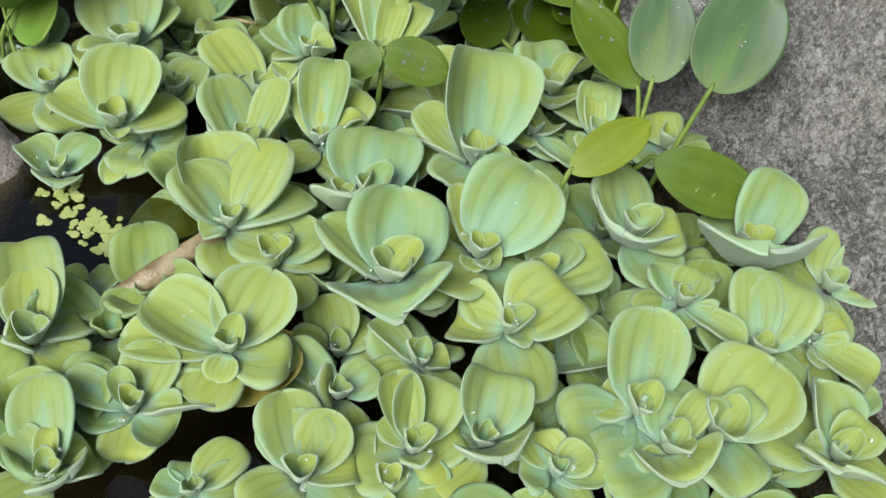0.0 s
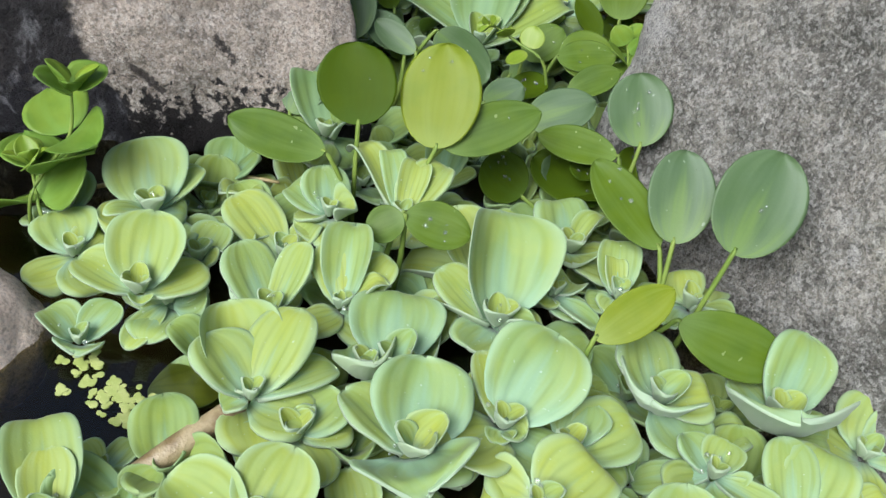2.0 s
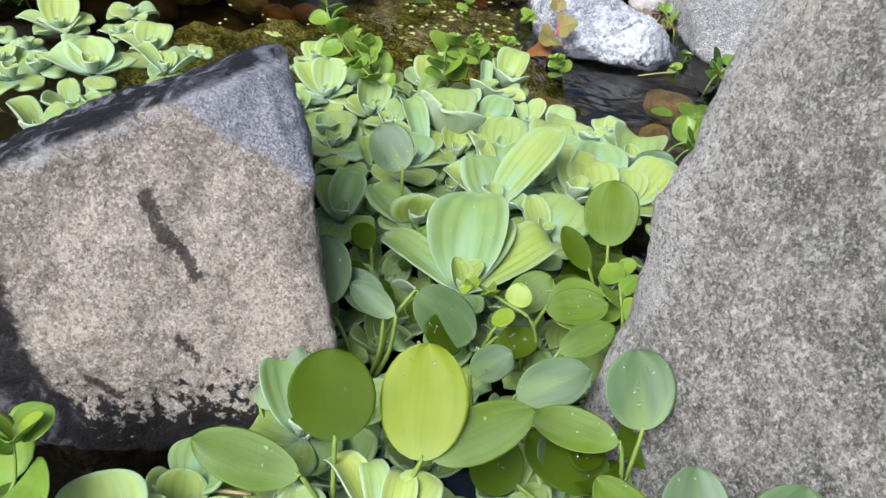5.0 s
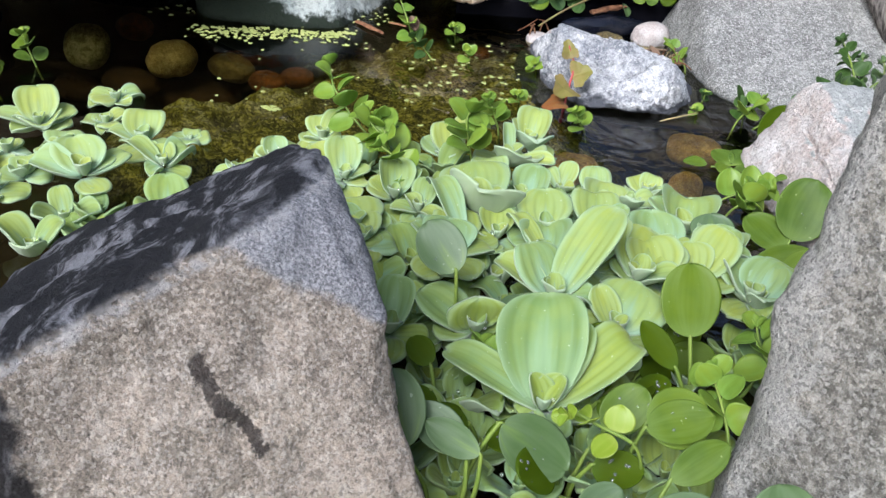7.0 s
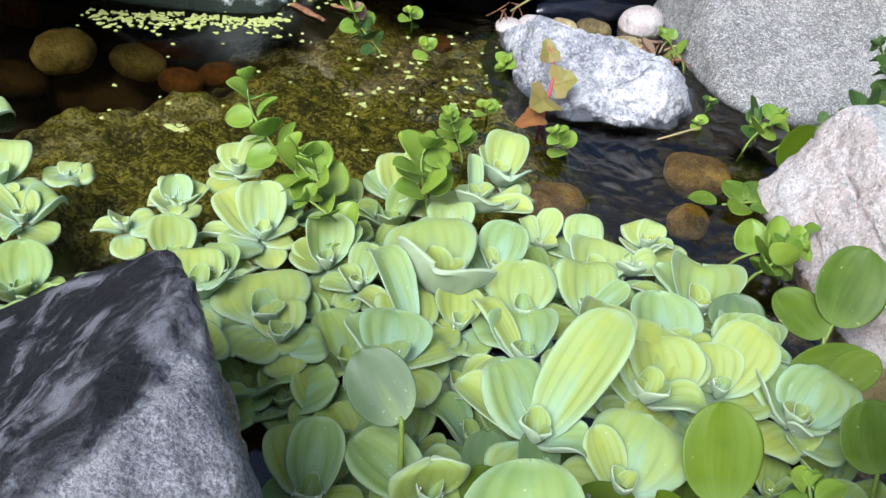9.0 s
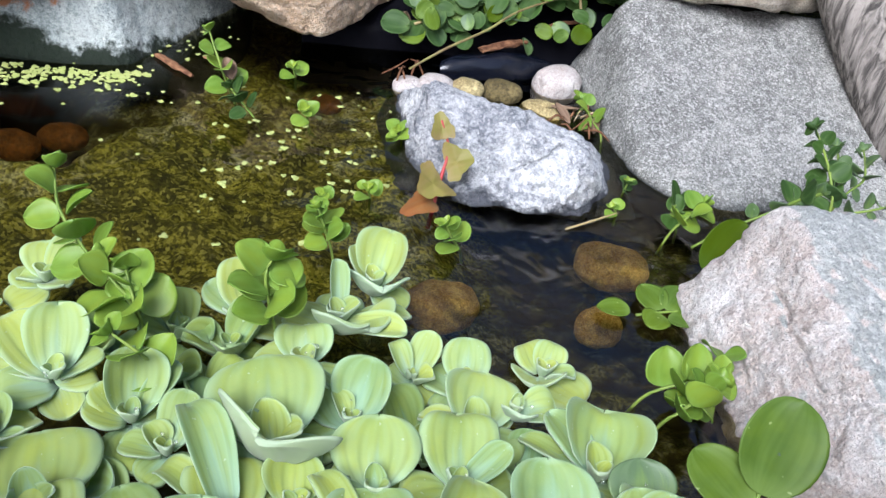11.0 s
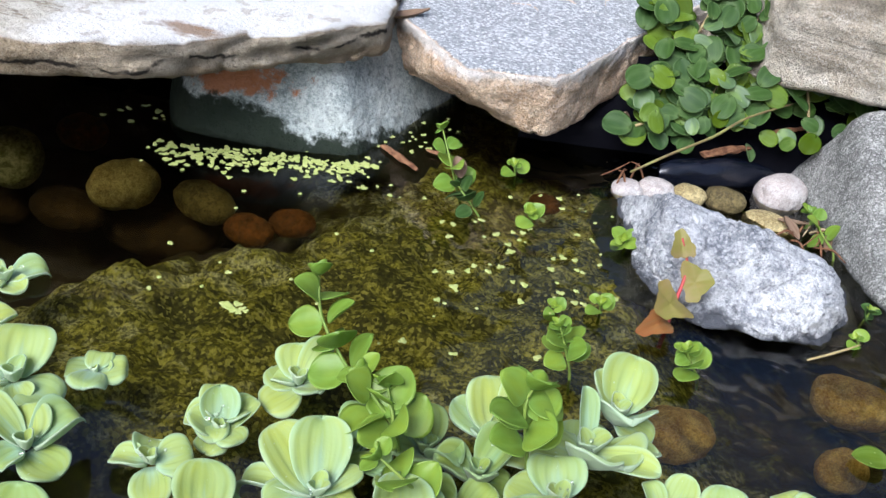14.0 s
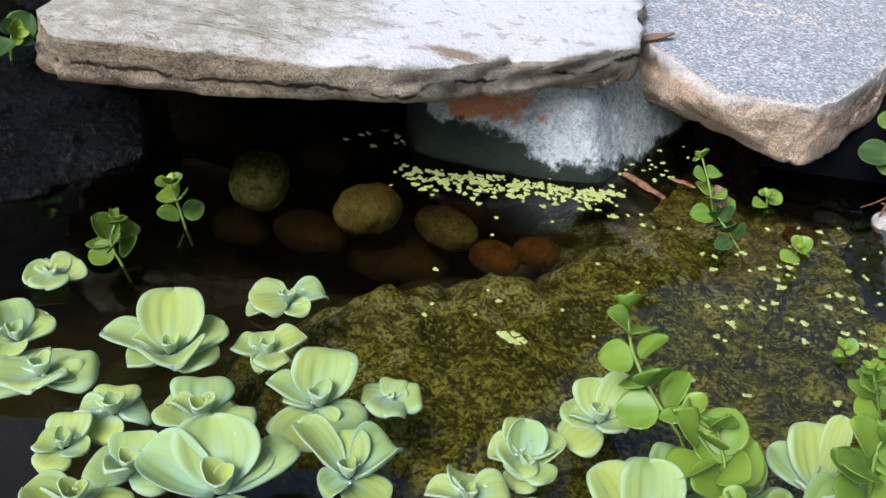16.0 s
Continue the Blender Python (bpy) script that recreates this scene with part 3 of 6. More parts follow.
dark = k1.mix(k1.band(veins, 0.50, 0.62, 0.0, 0.8), (0.024, 0.0248, 0.0288), (0.368, 0.372, 0.4))
near = k1.band(px[0], 0.02, 0.09)
dark = k1.mix(k1.math("MULTIPLY", near, k1.band(veins, 0.44, 0.52, 0.0, 0.8)), dark, (0.32, 0.324, 0.352))
ledge = k1.math("MULTIPLY", k1.band(k1.math("ADD", over, k1.math("MULTIPLY", rag, 0.35)), 0.0575, 0.0605), k1.band(k1.noise(90.0, 6.0, 0.7), 0.42, 0.56))
c1 = k1.mix(k1.math("MULTIPLY", ledge, 0.7), c1, (0.528, 0.52, 0.512))
c1 = k1.mix(cap, c1, dark)
for x0, z0, half, wide, lean in ((0.049, 0.0545, 0.0245, 0.0026, 0.873), (0.065, 0.010, 0.009, 0.0012, 0.8), (0.033, -0.005, 0.011, 0.0026, 0.7)):
    ca, sa = math.cos(lean), math.sin(lean)
    dx, dz = k1.math("SUBTRACT", px[0], x0), k1.math("SUBTRACT", px[2], z0)
    along = k1.math("SUBTRACT", k1.math("MULTIPLY", dx, ca), k1.math("MULTIPLY", dz, sa))
    off = k1.math("ADD", k1.math("ADD", k1.math("MULTIPLY", dx, sa), k1.math("MULTIPLY", dz, ca)), k1.math("ADD", k1.math("MULTIPLY", rag, 0.08), k1.math("MULTIPLY", k1.math("SUBTRACT", k1.noise(400.0, 5.0, 0.7), 0.5), 0.008)))
    m = k1.math("MULTIPLY", k1.band(k1.math("ABSOLUTE", off), wide, wide * 0.6), k1.band(k1.math("ABSOLUTE", along), half, half * 0.9))
    c1 = k1.mix(k1.math("MULTIPLY", m, 0.85), c1, (0.045, 0.036, 0.032))
k1.colour(c1)
under = k1.b.inputs["Normal"].links[0].from_socket
k1.bump(k1.math("MULTIPLY", veins, cap), 0.9, 0.012, under)
ROCK_BROWN = k1.m
ROCK_SLAB = finish(stone_material("rock_grey_slab", (0.56, 0.515, 0.43), (0.20, 0.19, 0.16), 11.0, 620.0, (0.78, 0.755, 0.69), grit=0.8, relief=0.0075, contrast=1.1, mottle=0.6, sparkle=0.45, chipped=((-0.89, 0.455, 0.0), 0.1615, (0.62, 0.60, 0.55))))
ROCK_BLUEWHITE = finish(stone_material("rock_blue_white", (0.93, 0.93, 0.92), (0.23, 0.245, 0.28), 13.0, 560.0, (0.92, 0.92, 0.92), wet=(0.008, 0.036, (0.115, 0.12, 0.135), 0.0, 0.012), grit=0.4, contrast=1.15, mottle=0.5, relief=0.0042, sparkle=0.4, salt=0.2))
ROCK_GREY = finish(stone_material("rock_pale_grey", (0.45, 0.445, 0.405), (0.22, 0.22, 0.20), 8.0, 760.0, (0.80, 0.795, 0.755), wet=(0.022, 0.012, (0.04, 0.045, 0.04), 0.0), grit=0.8, mottle=0.4, sparkle=0.6, relief=0.0045, contrast=0.9, salt=0.4))
ROCK_PINK = finish(stone_material("rock_pink_white", (0.83, 0.79, 0.75), (0.64, 0.53, 0.465), 15.0, 420.0, (0.84, 0.81, 0.775), top=((0.47, 0.485, 0.455), 0.76, 0.92, (0.76, 0.765, 0.73)), grit=0.25, topgrain=0.6, mottle=0.35, sparkle=0.4, relief=0.004, contrast=1.0))
ROCK_BUFF = finish(stone_material("rock_buff_granite", (0.92, 0.72, 0.50), (0.68, 0.46, 0.28), 16.0, 520.0, (0.84, 0.71, 0.57), top=((0.43, 0.445, 0.455), 0.74, 0.90, (0.90, 0.905, 0.91)), strata=(11, 11, 40), grit=0.45, mottle=0.3, sparkle=0.5, relief=0.003, rim=(0.019, (0.86, 0.81, 0.75))))
# the upper face's glare is put into its whiter colour; sides are weathered brown
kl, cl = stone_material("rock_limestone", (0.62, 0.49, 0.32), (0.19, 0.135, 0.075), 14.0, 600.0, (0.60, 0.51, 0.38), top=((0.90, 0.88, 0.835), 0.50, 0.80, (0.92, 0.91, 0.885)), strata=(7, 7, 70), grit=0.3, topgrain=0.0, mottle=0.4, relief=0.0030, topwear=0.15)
lz = kl.xyz(kl.coords())
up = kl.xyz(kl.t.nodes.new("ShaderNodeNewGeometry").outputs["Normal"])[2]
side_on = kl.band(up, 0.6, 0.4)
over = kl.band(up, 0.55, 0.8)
buff = kl.band(kl.math("ADD", kl.math("SUBTRACT", kl.math("MULTIPLY", lz[0], -1.0), 0.02), kl.math("MULTIPLY", kl.math("SUBTRACT", kl.noise(16.0, 7.0, 0.65), 0.5), 0.22)), -0.01, 0.03)
cl = kl.mix(kl.math("MULTIPLY", kl.math("MULTIPLY", buff, over), 0.9), cl, kl.mix(kl.band(kl.noise(60.0, 7.0, 0.7), 0.40, 0.60), (0.44, 0.385, 0.27), (0.70, 0.66, 0.55)))
dimple = kl.band(kl.noise(58.0, 5.0, 0.6, warp=0.6), 0.58, 0.64)
cl = kl.mix(kl.math("MULTIPLY", kl.math("MULTIPLY", dimple, over), 0.55), cl, (0.50, 0.43, 0.33))
seam = kl.math("ABSOLUTE", kl.math("SUBTRACT", kl.noise(1.0, 6.0, 0.55, vec=kl.coords("Object", (7, 26, 9)), warp=0.8), 0.5))
cl = kl.mix(kl.math("MULTIPLY", kl.math("MULTIPLY", kl.band(seam, 0.010, 0.002), kl.math("MULTIPLY", buff, over)), 0.7), cl, (0.22, 0.16, 0.09))
rusty = kl.node("VectorMath", 1, {"operation": "LENGTH"}, i0=kl.node("VectorMath", 0, {"operation": "DIVIDE"}, i0=kl.node("VectorMath", 0, {"operation": "SUBTRACT"}, i0=kl.coords(), i1=(0.055, -0.235, 0.018)), i1=(0.028, 0.014, 0.05)))
cl = kl.mix(kl.band(kl.math("ADD", rusty, kl.math("MULTIPLY", kl.noise(90.0, 5.0, 0.7), 1.2)), 1.5, 1.0, 0.0, 0.8), cl, (0.30, 0.16, 0.06))
split = kl.math("SUBTRACT", lz[2], kl.math("ADD", kl.math("MULTIPLY", kl.math("SUBTRACT", kl.noise(9.0, 6.0, 0.6), 0.5), 0.05), kl.math("MULTIPLY", lz[0], 0.02)))
crack = kl.math("MULTIPLY", kl.band(kl.math("ABSOLUTE", kl.math("SUBTRACT", split, 0.004)), 0.0022, 0.0004), kl.band(kl.noise(22.0, 5.0, 0.6), 0.44, 0.52))
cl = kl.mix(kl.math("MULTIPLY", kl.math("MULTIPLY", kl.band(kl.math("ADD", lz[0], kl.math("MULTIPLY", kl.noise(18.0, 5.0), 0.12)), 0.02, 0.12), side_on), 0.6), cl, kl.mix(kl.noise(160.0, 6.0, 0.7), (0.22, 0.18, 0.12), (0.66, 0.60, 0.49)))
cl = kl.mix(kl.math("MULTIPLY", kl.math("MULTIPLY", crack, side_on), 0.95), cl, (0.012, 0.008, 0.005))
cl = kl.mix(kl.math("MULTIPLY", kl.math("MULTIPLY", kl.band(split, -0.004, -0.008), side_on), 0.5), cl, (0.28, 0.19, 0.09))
kl.colour(cl)
ROCK_LIME = kl.m
ROCK_CREAM = finish(stone_material("rock_cream", (0.86, 0.78, 0.64), (0.56, 0.47, 0.34), 14.0, 600.0, (0.92, 0.87, 0.78), top=((0.86, 0.82, 0.74), 0.55, 0.85, (0.93, 0.91, 0.87)), strata=(6, 6, 38), grit=0.4, topgrain=0.2, mottle=0.3, relief=0.004))
ROCK_WETGREY = finish(stone_material("rock_wet_grey", (0.56, 0.60, 0.56), (0.24, 0.28, 0.27), 14.0, 520.0, (0.62, 0.66, 0.62), wet=(0.024, 0.050, (0.010, 0.017, 0.008), 0.20, 0.012), stain=((-0.050, -0.09, 0.052), (0.050, 0.06, 0.013), (0.40, 0.14, 0.04)), grit=0.2))
# dark wet stone, its black deepened for the shade under the slab
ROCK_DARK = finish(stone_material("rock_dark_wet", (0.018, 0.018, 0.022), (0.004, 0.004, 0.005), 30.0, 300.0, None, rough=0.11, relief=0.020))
PEBBLE_PINK = finish(stone_material("pebble_pinkish", (0.88, 0.73, 0.58), (0.58, 0.45, 0.34), 24.0, 600.0, (0.78, 0.68, 0.58), grit=0.5, relief=0.003))
PEBBLE_WHITE = finish(stone_material("pebble_white", (0.58, 0.55, 0.52), (0.40, 0.335, 0.30), 40.0, 500.0, None, rough=0.6, relief=0.0008, grit=0.15, mottle=0.25))
PEBBLE_TAN = finish(stone_material("pebble_tan", (0.74, 0.62, 0.31), (0.30, 0.22, 0.09), 44.0, 500.0, None, rough=0.6, relief=0.0016, grit=0.3, mottle=0.45, contrast=1.2))
PEBBLE_AMBER = finish(stone_material("pebble_amber", (0.90, 0.66, 0.26), (0.42, 0.23, 0.06), 46.0, 500.0, None, rough=0.6, relief=0.0012, grit=0.25, mottle=0.45))
PEBBLE_GREEN = finish(stone_material("pebble_mossy", (0.86, 0.86, 0.60), (0.20, 0.22, 0.085), 22.0, 400.0, None, rough=0.6, relief=0.002, grit=0.25, mottle=0.45, contrast=1.4))
PEBBLE_RUST = finish(stone_material("pebble_rust", (0.34, 0.125, 0.030), (0.07, 0.026, 0.009), 60.0, 400.0, None, rough=0.6, relief=0.0012, grit=0.25, mottle=0.5, contrast=1.2))
# dim copy for deep cobbles: the light lost in murky water is in the colour
PEBBLE_DIM = finish(stone_material("pebble_dimmed", (0.060, 0.032, 0.012), (0.020, 0.011, 0.005), 40.0, 400.0, None, rough=0.8, relief=0.0008, grit=0.2, mottle=0.3))
PEBBLE_BROWN = finish(stone_material("pebble_brown", (0.27, 0.21, 0.085), (0.055, 0.042, 0.018), 45.0, 400.0, None, rough=0.6, relief=0.0012, grit=0.25, mottle=0.5, contrast=1.2))

rock("rock", (-0.095, 0.585, 0.045), (0.22, 0.22, 0.22), [
    (-0.038, 0.522, 0.091, 0.42, -0.72, 0.55), (-0.028, 0.488, 0.010, 0.25, -0.95, 0.12), (-0.07, 0.54, 0.152, -0.486, 0.21, 0.848),
    (0.006, 0.576, 0.11, 0.88, 0.42, 0.10), (-0.1, 0.714, 0.09, -0.05, 1.0, 0.10), (0.0, 0.575, 0.135, 0.35, 0.0, 0.94), (-0.19, 0.58, 0.05, -0.95, -0.1, 0.2), (-0.1, 0.58, -0.06, 0, 0, -1)],
    ROCK_BROWN, "brown granite rock with a dark wet top and scratch marks", 1, 7, 0.0040, ridges=0.12, chips=0.45)
rock("rock", (0.335, 0.53, 0.10), (0.26, 0.30, 0.26), [
    (0.221, 0.526, 0.117, -0.775, -0.562, 0.29), (0.178, 0.593, 0.10, -0.89, 0.455, 0.0), (0.25, 0.57, 0.258, 0.0, 0.42, 0.908), (0.21, 0.662, 0.1, 0.22, 0.97, 0.1)],
    ROCK_SLAB, "large flat grey granite slab leaning beside the plants", 2, 7, 0.0046, coarse=14.0, edge=50, ridges=0.1, chips=0.35)
rock("rock", (-0.096, 0.335, -0.008), (0.055, 0.033, 0.034), [(-0.061, 0.316, 0.004, 0.1, -0.9, 0.3), (-0.049, 0.333, 0.004, 0.8, -0.1, 0.5)],
    PEBBLE_PINK, "small pinkish stone at the edge of the water lettuce", 3, 5, 0.002, coarse=30.0)
rock("rock", (0.165, 1.115, 0.0), (0.16, 0.14, 0.12), [
    (0.150, 1.088, 0.035, -0.10, -0.66, 0.72), (0.15, 1.052, 0.0, -0.05, -0.98, 0.10), (0.120, 1.125, 0.052, 0.16, 0.10, 0.97), (0.096, 1.14, 0.01, -0.97, -0.15, 0.20), (0.238, 1.10, 0.008, 0.80, -0.05, 0.58), (0.12, 1.125, 0.052, 0.21, 0.6, 0.77), (0.165, 1.08, -0.011, 0.0, -0.5, -0.86), (0.218, 1.073, 0.0, 0.72, -0.68, 0.12), (0.108, 1.085, 0.0, -0.75, -0.65, 0.1)],
    ROCK_BLUEWHITE, "blue-grey and white marbled rock standing in the water", 4, 7, 0.0038, coarse=30.0, edge=26, chips=0.4)
rock("rock", (0.40, 1.22, -0.02), (0.30, 0.30, 0.25), [
    (0.29, 1.17, 0.036, 0.03, -0.45, 0.89), (0.250, 1.2, 0.0, -0.97, -0.15, 0.2), (0.283, 1.102, 0.0, -0.55, -0.8, 0.25), (0.27, 1.275, 0.085, -0.1, 0.85, 0.5), (0.285, 1.104, -0.003, -0.5, -0.45, -0.74)],
    ROCK_GREY, "large pale grey rock sloping into the pond", 5, 6, 0.003, coarse=14.0, edge=20)
rock("rock", (0.385, 0.905, 0.0), (0.22, 0.2, 0.2), [
    (0.286, 0.93, 0.03, -0.87, -0.18, 0.46), (0.33, 0.965, 0.084, 0.05, -0.22, 0.97), (0.327, 1.005, 0.063, 0.06, 0.6, 0.8), (0.312, 1.0, 0.06, -0.5, 0.82, 0.28), (0.33, 0.81, 0.01, -0.2, -0.9, 0.4), (0.272, 0.93, -0.006, -0.7, 0.0, -0.7)],
    ROCK_PINK, "pinkish white rock with a grey top", 6, 7, 0.0040, coarse=24.0, edge=24)
rock("rock", (-0.015, 1.40, 0.055), (0.24, 0.30, 0.20), [
    (0.0, 1.235, 0.081, 0.0, -0.06, 1.0), (-0.093, 1.252, 0.081, -0.765, -0.640, -0.06), (-0.02, 1.208, 0.081, 0.18, -0.98, -0.08), (0.027, 1.227, 0.035, 0.877, -0.48, -0.02), (0.0, 1.22, 0.029, 0.0, 0.08, -1.0), (0.012, 1.216, 0.030, -0.33, -0.58, -0.74), (-0.17, 1.35, 0.05, -1, 0.2, 0)],
    ROCK_BUFF, "buff granite block with a flat speckled grey top", 7, 7, 0.0034, coarse=20.0, flat=5.0, edge=80, ledge=(60.0, 0.0010), chips=0.5)
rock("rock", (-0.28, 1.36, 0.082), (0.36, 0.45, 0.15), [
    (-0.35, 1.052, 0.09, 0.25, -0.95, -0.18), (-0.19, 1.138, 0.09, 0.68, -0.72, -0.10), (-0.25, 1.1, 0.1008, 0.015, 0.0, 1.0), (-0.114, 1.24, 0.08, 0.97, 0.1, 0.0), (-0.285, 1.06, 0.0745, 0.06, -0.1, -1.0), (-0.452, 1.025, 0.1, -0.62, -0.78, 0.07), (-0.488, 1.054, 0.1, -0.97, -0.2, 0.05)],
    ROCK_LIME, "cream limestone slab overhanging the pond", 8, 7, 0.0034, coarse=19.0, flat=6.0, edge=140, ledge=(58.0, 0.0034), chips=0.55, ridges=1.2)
rock("rock", (-0.165, 1.275, -0.005), (0.125, 0.15, 0.090), [
    (-0.17, 1.172, 0.012, 0.20, -0.90, 0.35), (-0.086, 1.27, 0.005, 0.85, -0.30, 0.42), (-0.15, 1.168, -0.004, 0.0, -0.6, -0.8)],
    ROCK_WETGREY, "blue-grey boulder with a wet dark foot and rust stain", 9, 6, 0.002, coarse=14.0)
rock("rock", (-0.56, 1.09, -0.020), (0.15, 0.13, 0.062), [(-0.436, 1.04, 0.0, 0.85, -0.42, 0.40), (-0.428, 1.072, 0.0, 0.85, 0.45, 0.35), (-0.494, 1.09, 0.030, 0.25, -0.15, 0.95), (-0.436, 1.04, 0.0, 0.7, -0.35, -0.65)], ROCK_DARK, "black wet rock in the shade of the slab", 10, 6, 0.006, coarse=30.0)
# added backing rock: its black stands for the deep shade under the slab
rock("rock", (-0.44, 1.38, -0.03), (0.36, 0.13, 0.12), [(-0.34, 1.285, 0.0, 0.1, -0.97, 0.2), (-0.3, 1.4, 0.072, 0.05, -0.1, 1.0)], ROCK_DARK, "added black rock that darkens the hollow under the limestone slab", 12, 5, 0.004, coarse=22.0)
rock("rock", (0.36, 1.43, 0.145), (0.24, 0.22, 0.16), [
    (0.28, 1.272, 0.10, -0.376, -0.926, -0.10), (0.40, 1.267, 0.10, 0.63, -0.776, 0.0), (0.35, 1.4, 0.185, -0.05, -0.1, 1.0), (0.30, 1.27, 0.090, 0.05, -0.25, -0.97), (0.18, 1.35, 0.12, -0.95, -0.2, 0.1)],
    ROCK_CREAM, "layered cream limestone block on the bank", 11, 7, 0.0045, coarse=15.0, flat=4.0, edge=60, ledge=(34.0, 0.0042), chips=0.6, ridges=0.6)

# ---- floating plants ----
LETTUCE = []
WET_SPOTS = []


def open_water(x, y):
    """The gap in the mat beside the pinkish stone, with the dead stalk in it."""
    return (x < 0.045 - 0.6 * abs(y - 0.325) and 0.28 < y < 0.35) or (x < 0.060 and abs(y - 0.292 - 0.95 * x) < 0.020)


def water_lettuce(x, y, z, leaves, low=False):
    """A rosette: the leaves given as offsets of their tips and widths in millimetres, with a bud and low outer leaves."""
    rng = random.Random(int(x * 7919 + y * 104729 + 1000) & 0xFFFF)
    broad = max(lv[3] for lv in leaves)
    words = "small young water lettuce rosette low among larger ones" if low else "pale water lettuce rosette floating on the dark open water" if x < -0.10 and y > 0.78 else "large light green water lettuce rosette with broad ribbed leaves" if broad > 34 else "pale green water lettuce rosette with ribbed velvety leaves"
    thing = root("water_lettuce", x, y, z, words, "water lettuce", "water lettuce mat")
    mats = [LETTUCE_TOP if y < 0.48 else LETTUCE_GREEN if y < 0.70 + rng.uniform(-0.05, 0.03) else LETTUCE_MID if y < 0.84 + rng.uniform(-0.04, 0.04) else LETTUCE_PALE, LETTUCE_UNDER]
    if low and rng.random() < 0.75:
        mats = [LETTUCE_LOW, LETTUCE_GREEN]
    size = max(lv[3] for lv in leaves) / 1000
    for dx, dy, dz, wd in leaves:
        tip = Vector((dx, dy, dz)) / 1000
        start = Vector((dx, dy, 0)).normalized() * 0.002
        start.z = -0.004
        toward = dy < -2
        folded = rng.random() < 0.22 and not toward
        curl = rng.uniform(0.10, 0.26) if rng.random() < 0.35 else rng.uniform(0.0, 0.08)
        leaf("leaf", thing, start, tip * (1 + 0.25 * curl), wd / 1000 * 1.10, mats, cup=(rng.uniform(0.6, 1.0) if folded else rng.uniform(0.4, 0.8) if toward else rng.uniform(0.15, 0.5)) + (0.15 if wd < 15 else 0),
             bend=rng.uniform(-0.22, 0.15) + (0.35 if toward and wd > 20 else 0.0), wavy=rng.uniform(0.02, 0.08), roll=rng.uniform(-0.25, 0.25), rng=rng,
             thick=0.0014 + 0.032 * wd / 1000, curl=curl, flare=rng.uniform(0.0, 0.30), ruffle=rng.uniform(0.004, 0.026), nu=20 if wd > 22 else 14, nv=14 if wd > 22 else 11)
    turn = rng.uniform(0, 6.28)
    for i in range(3):
        g = turn + i * 2.3
        s = rng.uniform(0.20, 0.42) * size
        leaf("leaf", thing, (0, 0, -0.003), (math.cos(g) * s * 0.6, math.sin(g) * s * 0.6, s * 0.7), s * 0.95, mats, shape="round", cup=0.75, wavy=0.05, thick=0.0014, nu=10, nv=10, rng=rng)
    taken = [math.atan2(lv[1], lv[0]) for lv in leaves if lv[3] > 14]
    for i in range(4):
        g = turn + 0.8 + i * 1.57 + rng.uniform(-0.2, 0.2)
        if any(abs((g - h + math.pi) % (2 * math.pi) - math.pi) < 0.75 for h in taken):
            continue
        s = rng.uniform(0.75, 1.0) * min(max(size, 0.018), 0.030)
        if open_water(x + 0.8 * s * math.cos(g), y + 0.8 * s * math.sin(g)):
            continue
        taken.append(g)
        rise = rng.uniform(0.05, 0.45) * s
        drop = min(z - 0.002, 0.010)
        leaf("leaf", thing, (0, 0, -drop * 0.7), (math.cos(g) * s, math.sin(g) * s, -drop + rise), s * rng.uniform(1.0, 1.25), mats, cup=rng.uniform(0.1, 0.4), bend=rng.uniform(-0.1, 0.25), thick=0.0017, curl=rng.uniform(0.0, 0.25), flare=rng.uniform(0.1, 0.4), ruffle=0.03, nu=12, nv=10, rng=rng)
    LETTUCE.append((x, y, z, size))
    return thing


def water_hyacinth(x, y, leaves):
    """Round glossy leaves on stalks that rise from one foot in the water."""
    rng = random.Random(int(x * 7919 + y * 104729 + 1000) & 0xFFFF)
    thing = root("water_hyacinth", x, y, 0, "glossy green water hyacinth with round leaves on stalks among lettuce", "water plant", "water hyacinths")
    for bx, by, bz, dx, dy, dz, wd, mat in leaves:
        b = Vector((bx - x, by - y, bz))
        d = Vector((dx, dy, dz)) / 1000
        width = max(wd / 1000, 0.5 * d.length)
        leaf("leaf", thing, b, b + d, width, [mat, mat], shape="oval" if wd / 1000 < 0.7 * d.length else "round", face=(rng.uniform(-0.15, 0.15), -0.6, 0.8), cup=rng.uniform(0.05, 0.2), bend=rng.uniform(-0.1, 0.12), thick=0.0008, wavy=0.05, roll=rng.uniform(-0.15, 0.15), ragged=0.012, nu=14, nv=14, rng=rng)
        up = (d.cross(Vector((0, -0.6, 0.8)))).cross(d).normalized()
        for _ in range(rng.choice((1, 3, 5, 7)) if wd > 18 else 0):
            WET_SPOTS.append(Vector((x, y, 0)) + b + d * rng.uniform(0.3, 0.85) + d.cross(up).normalized() * rng.uniform(-0.3, 0.3) * width - up * d.length * 0.02)
        foot = Vector((b.x * 0.35, b.y * 0.35, -0.012))
        tube("stalk", thing, [foot, (foot + b) / 2 + Vector((0, -0.002, 0.004)) - d * 0.15, b - d * 0.03 - up * 0.001, b + d * 0.06 - up * 0.002], [0.0016, 0.0013, 0.0011, 0.0005], STEM)
    return thing


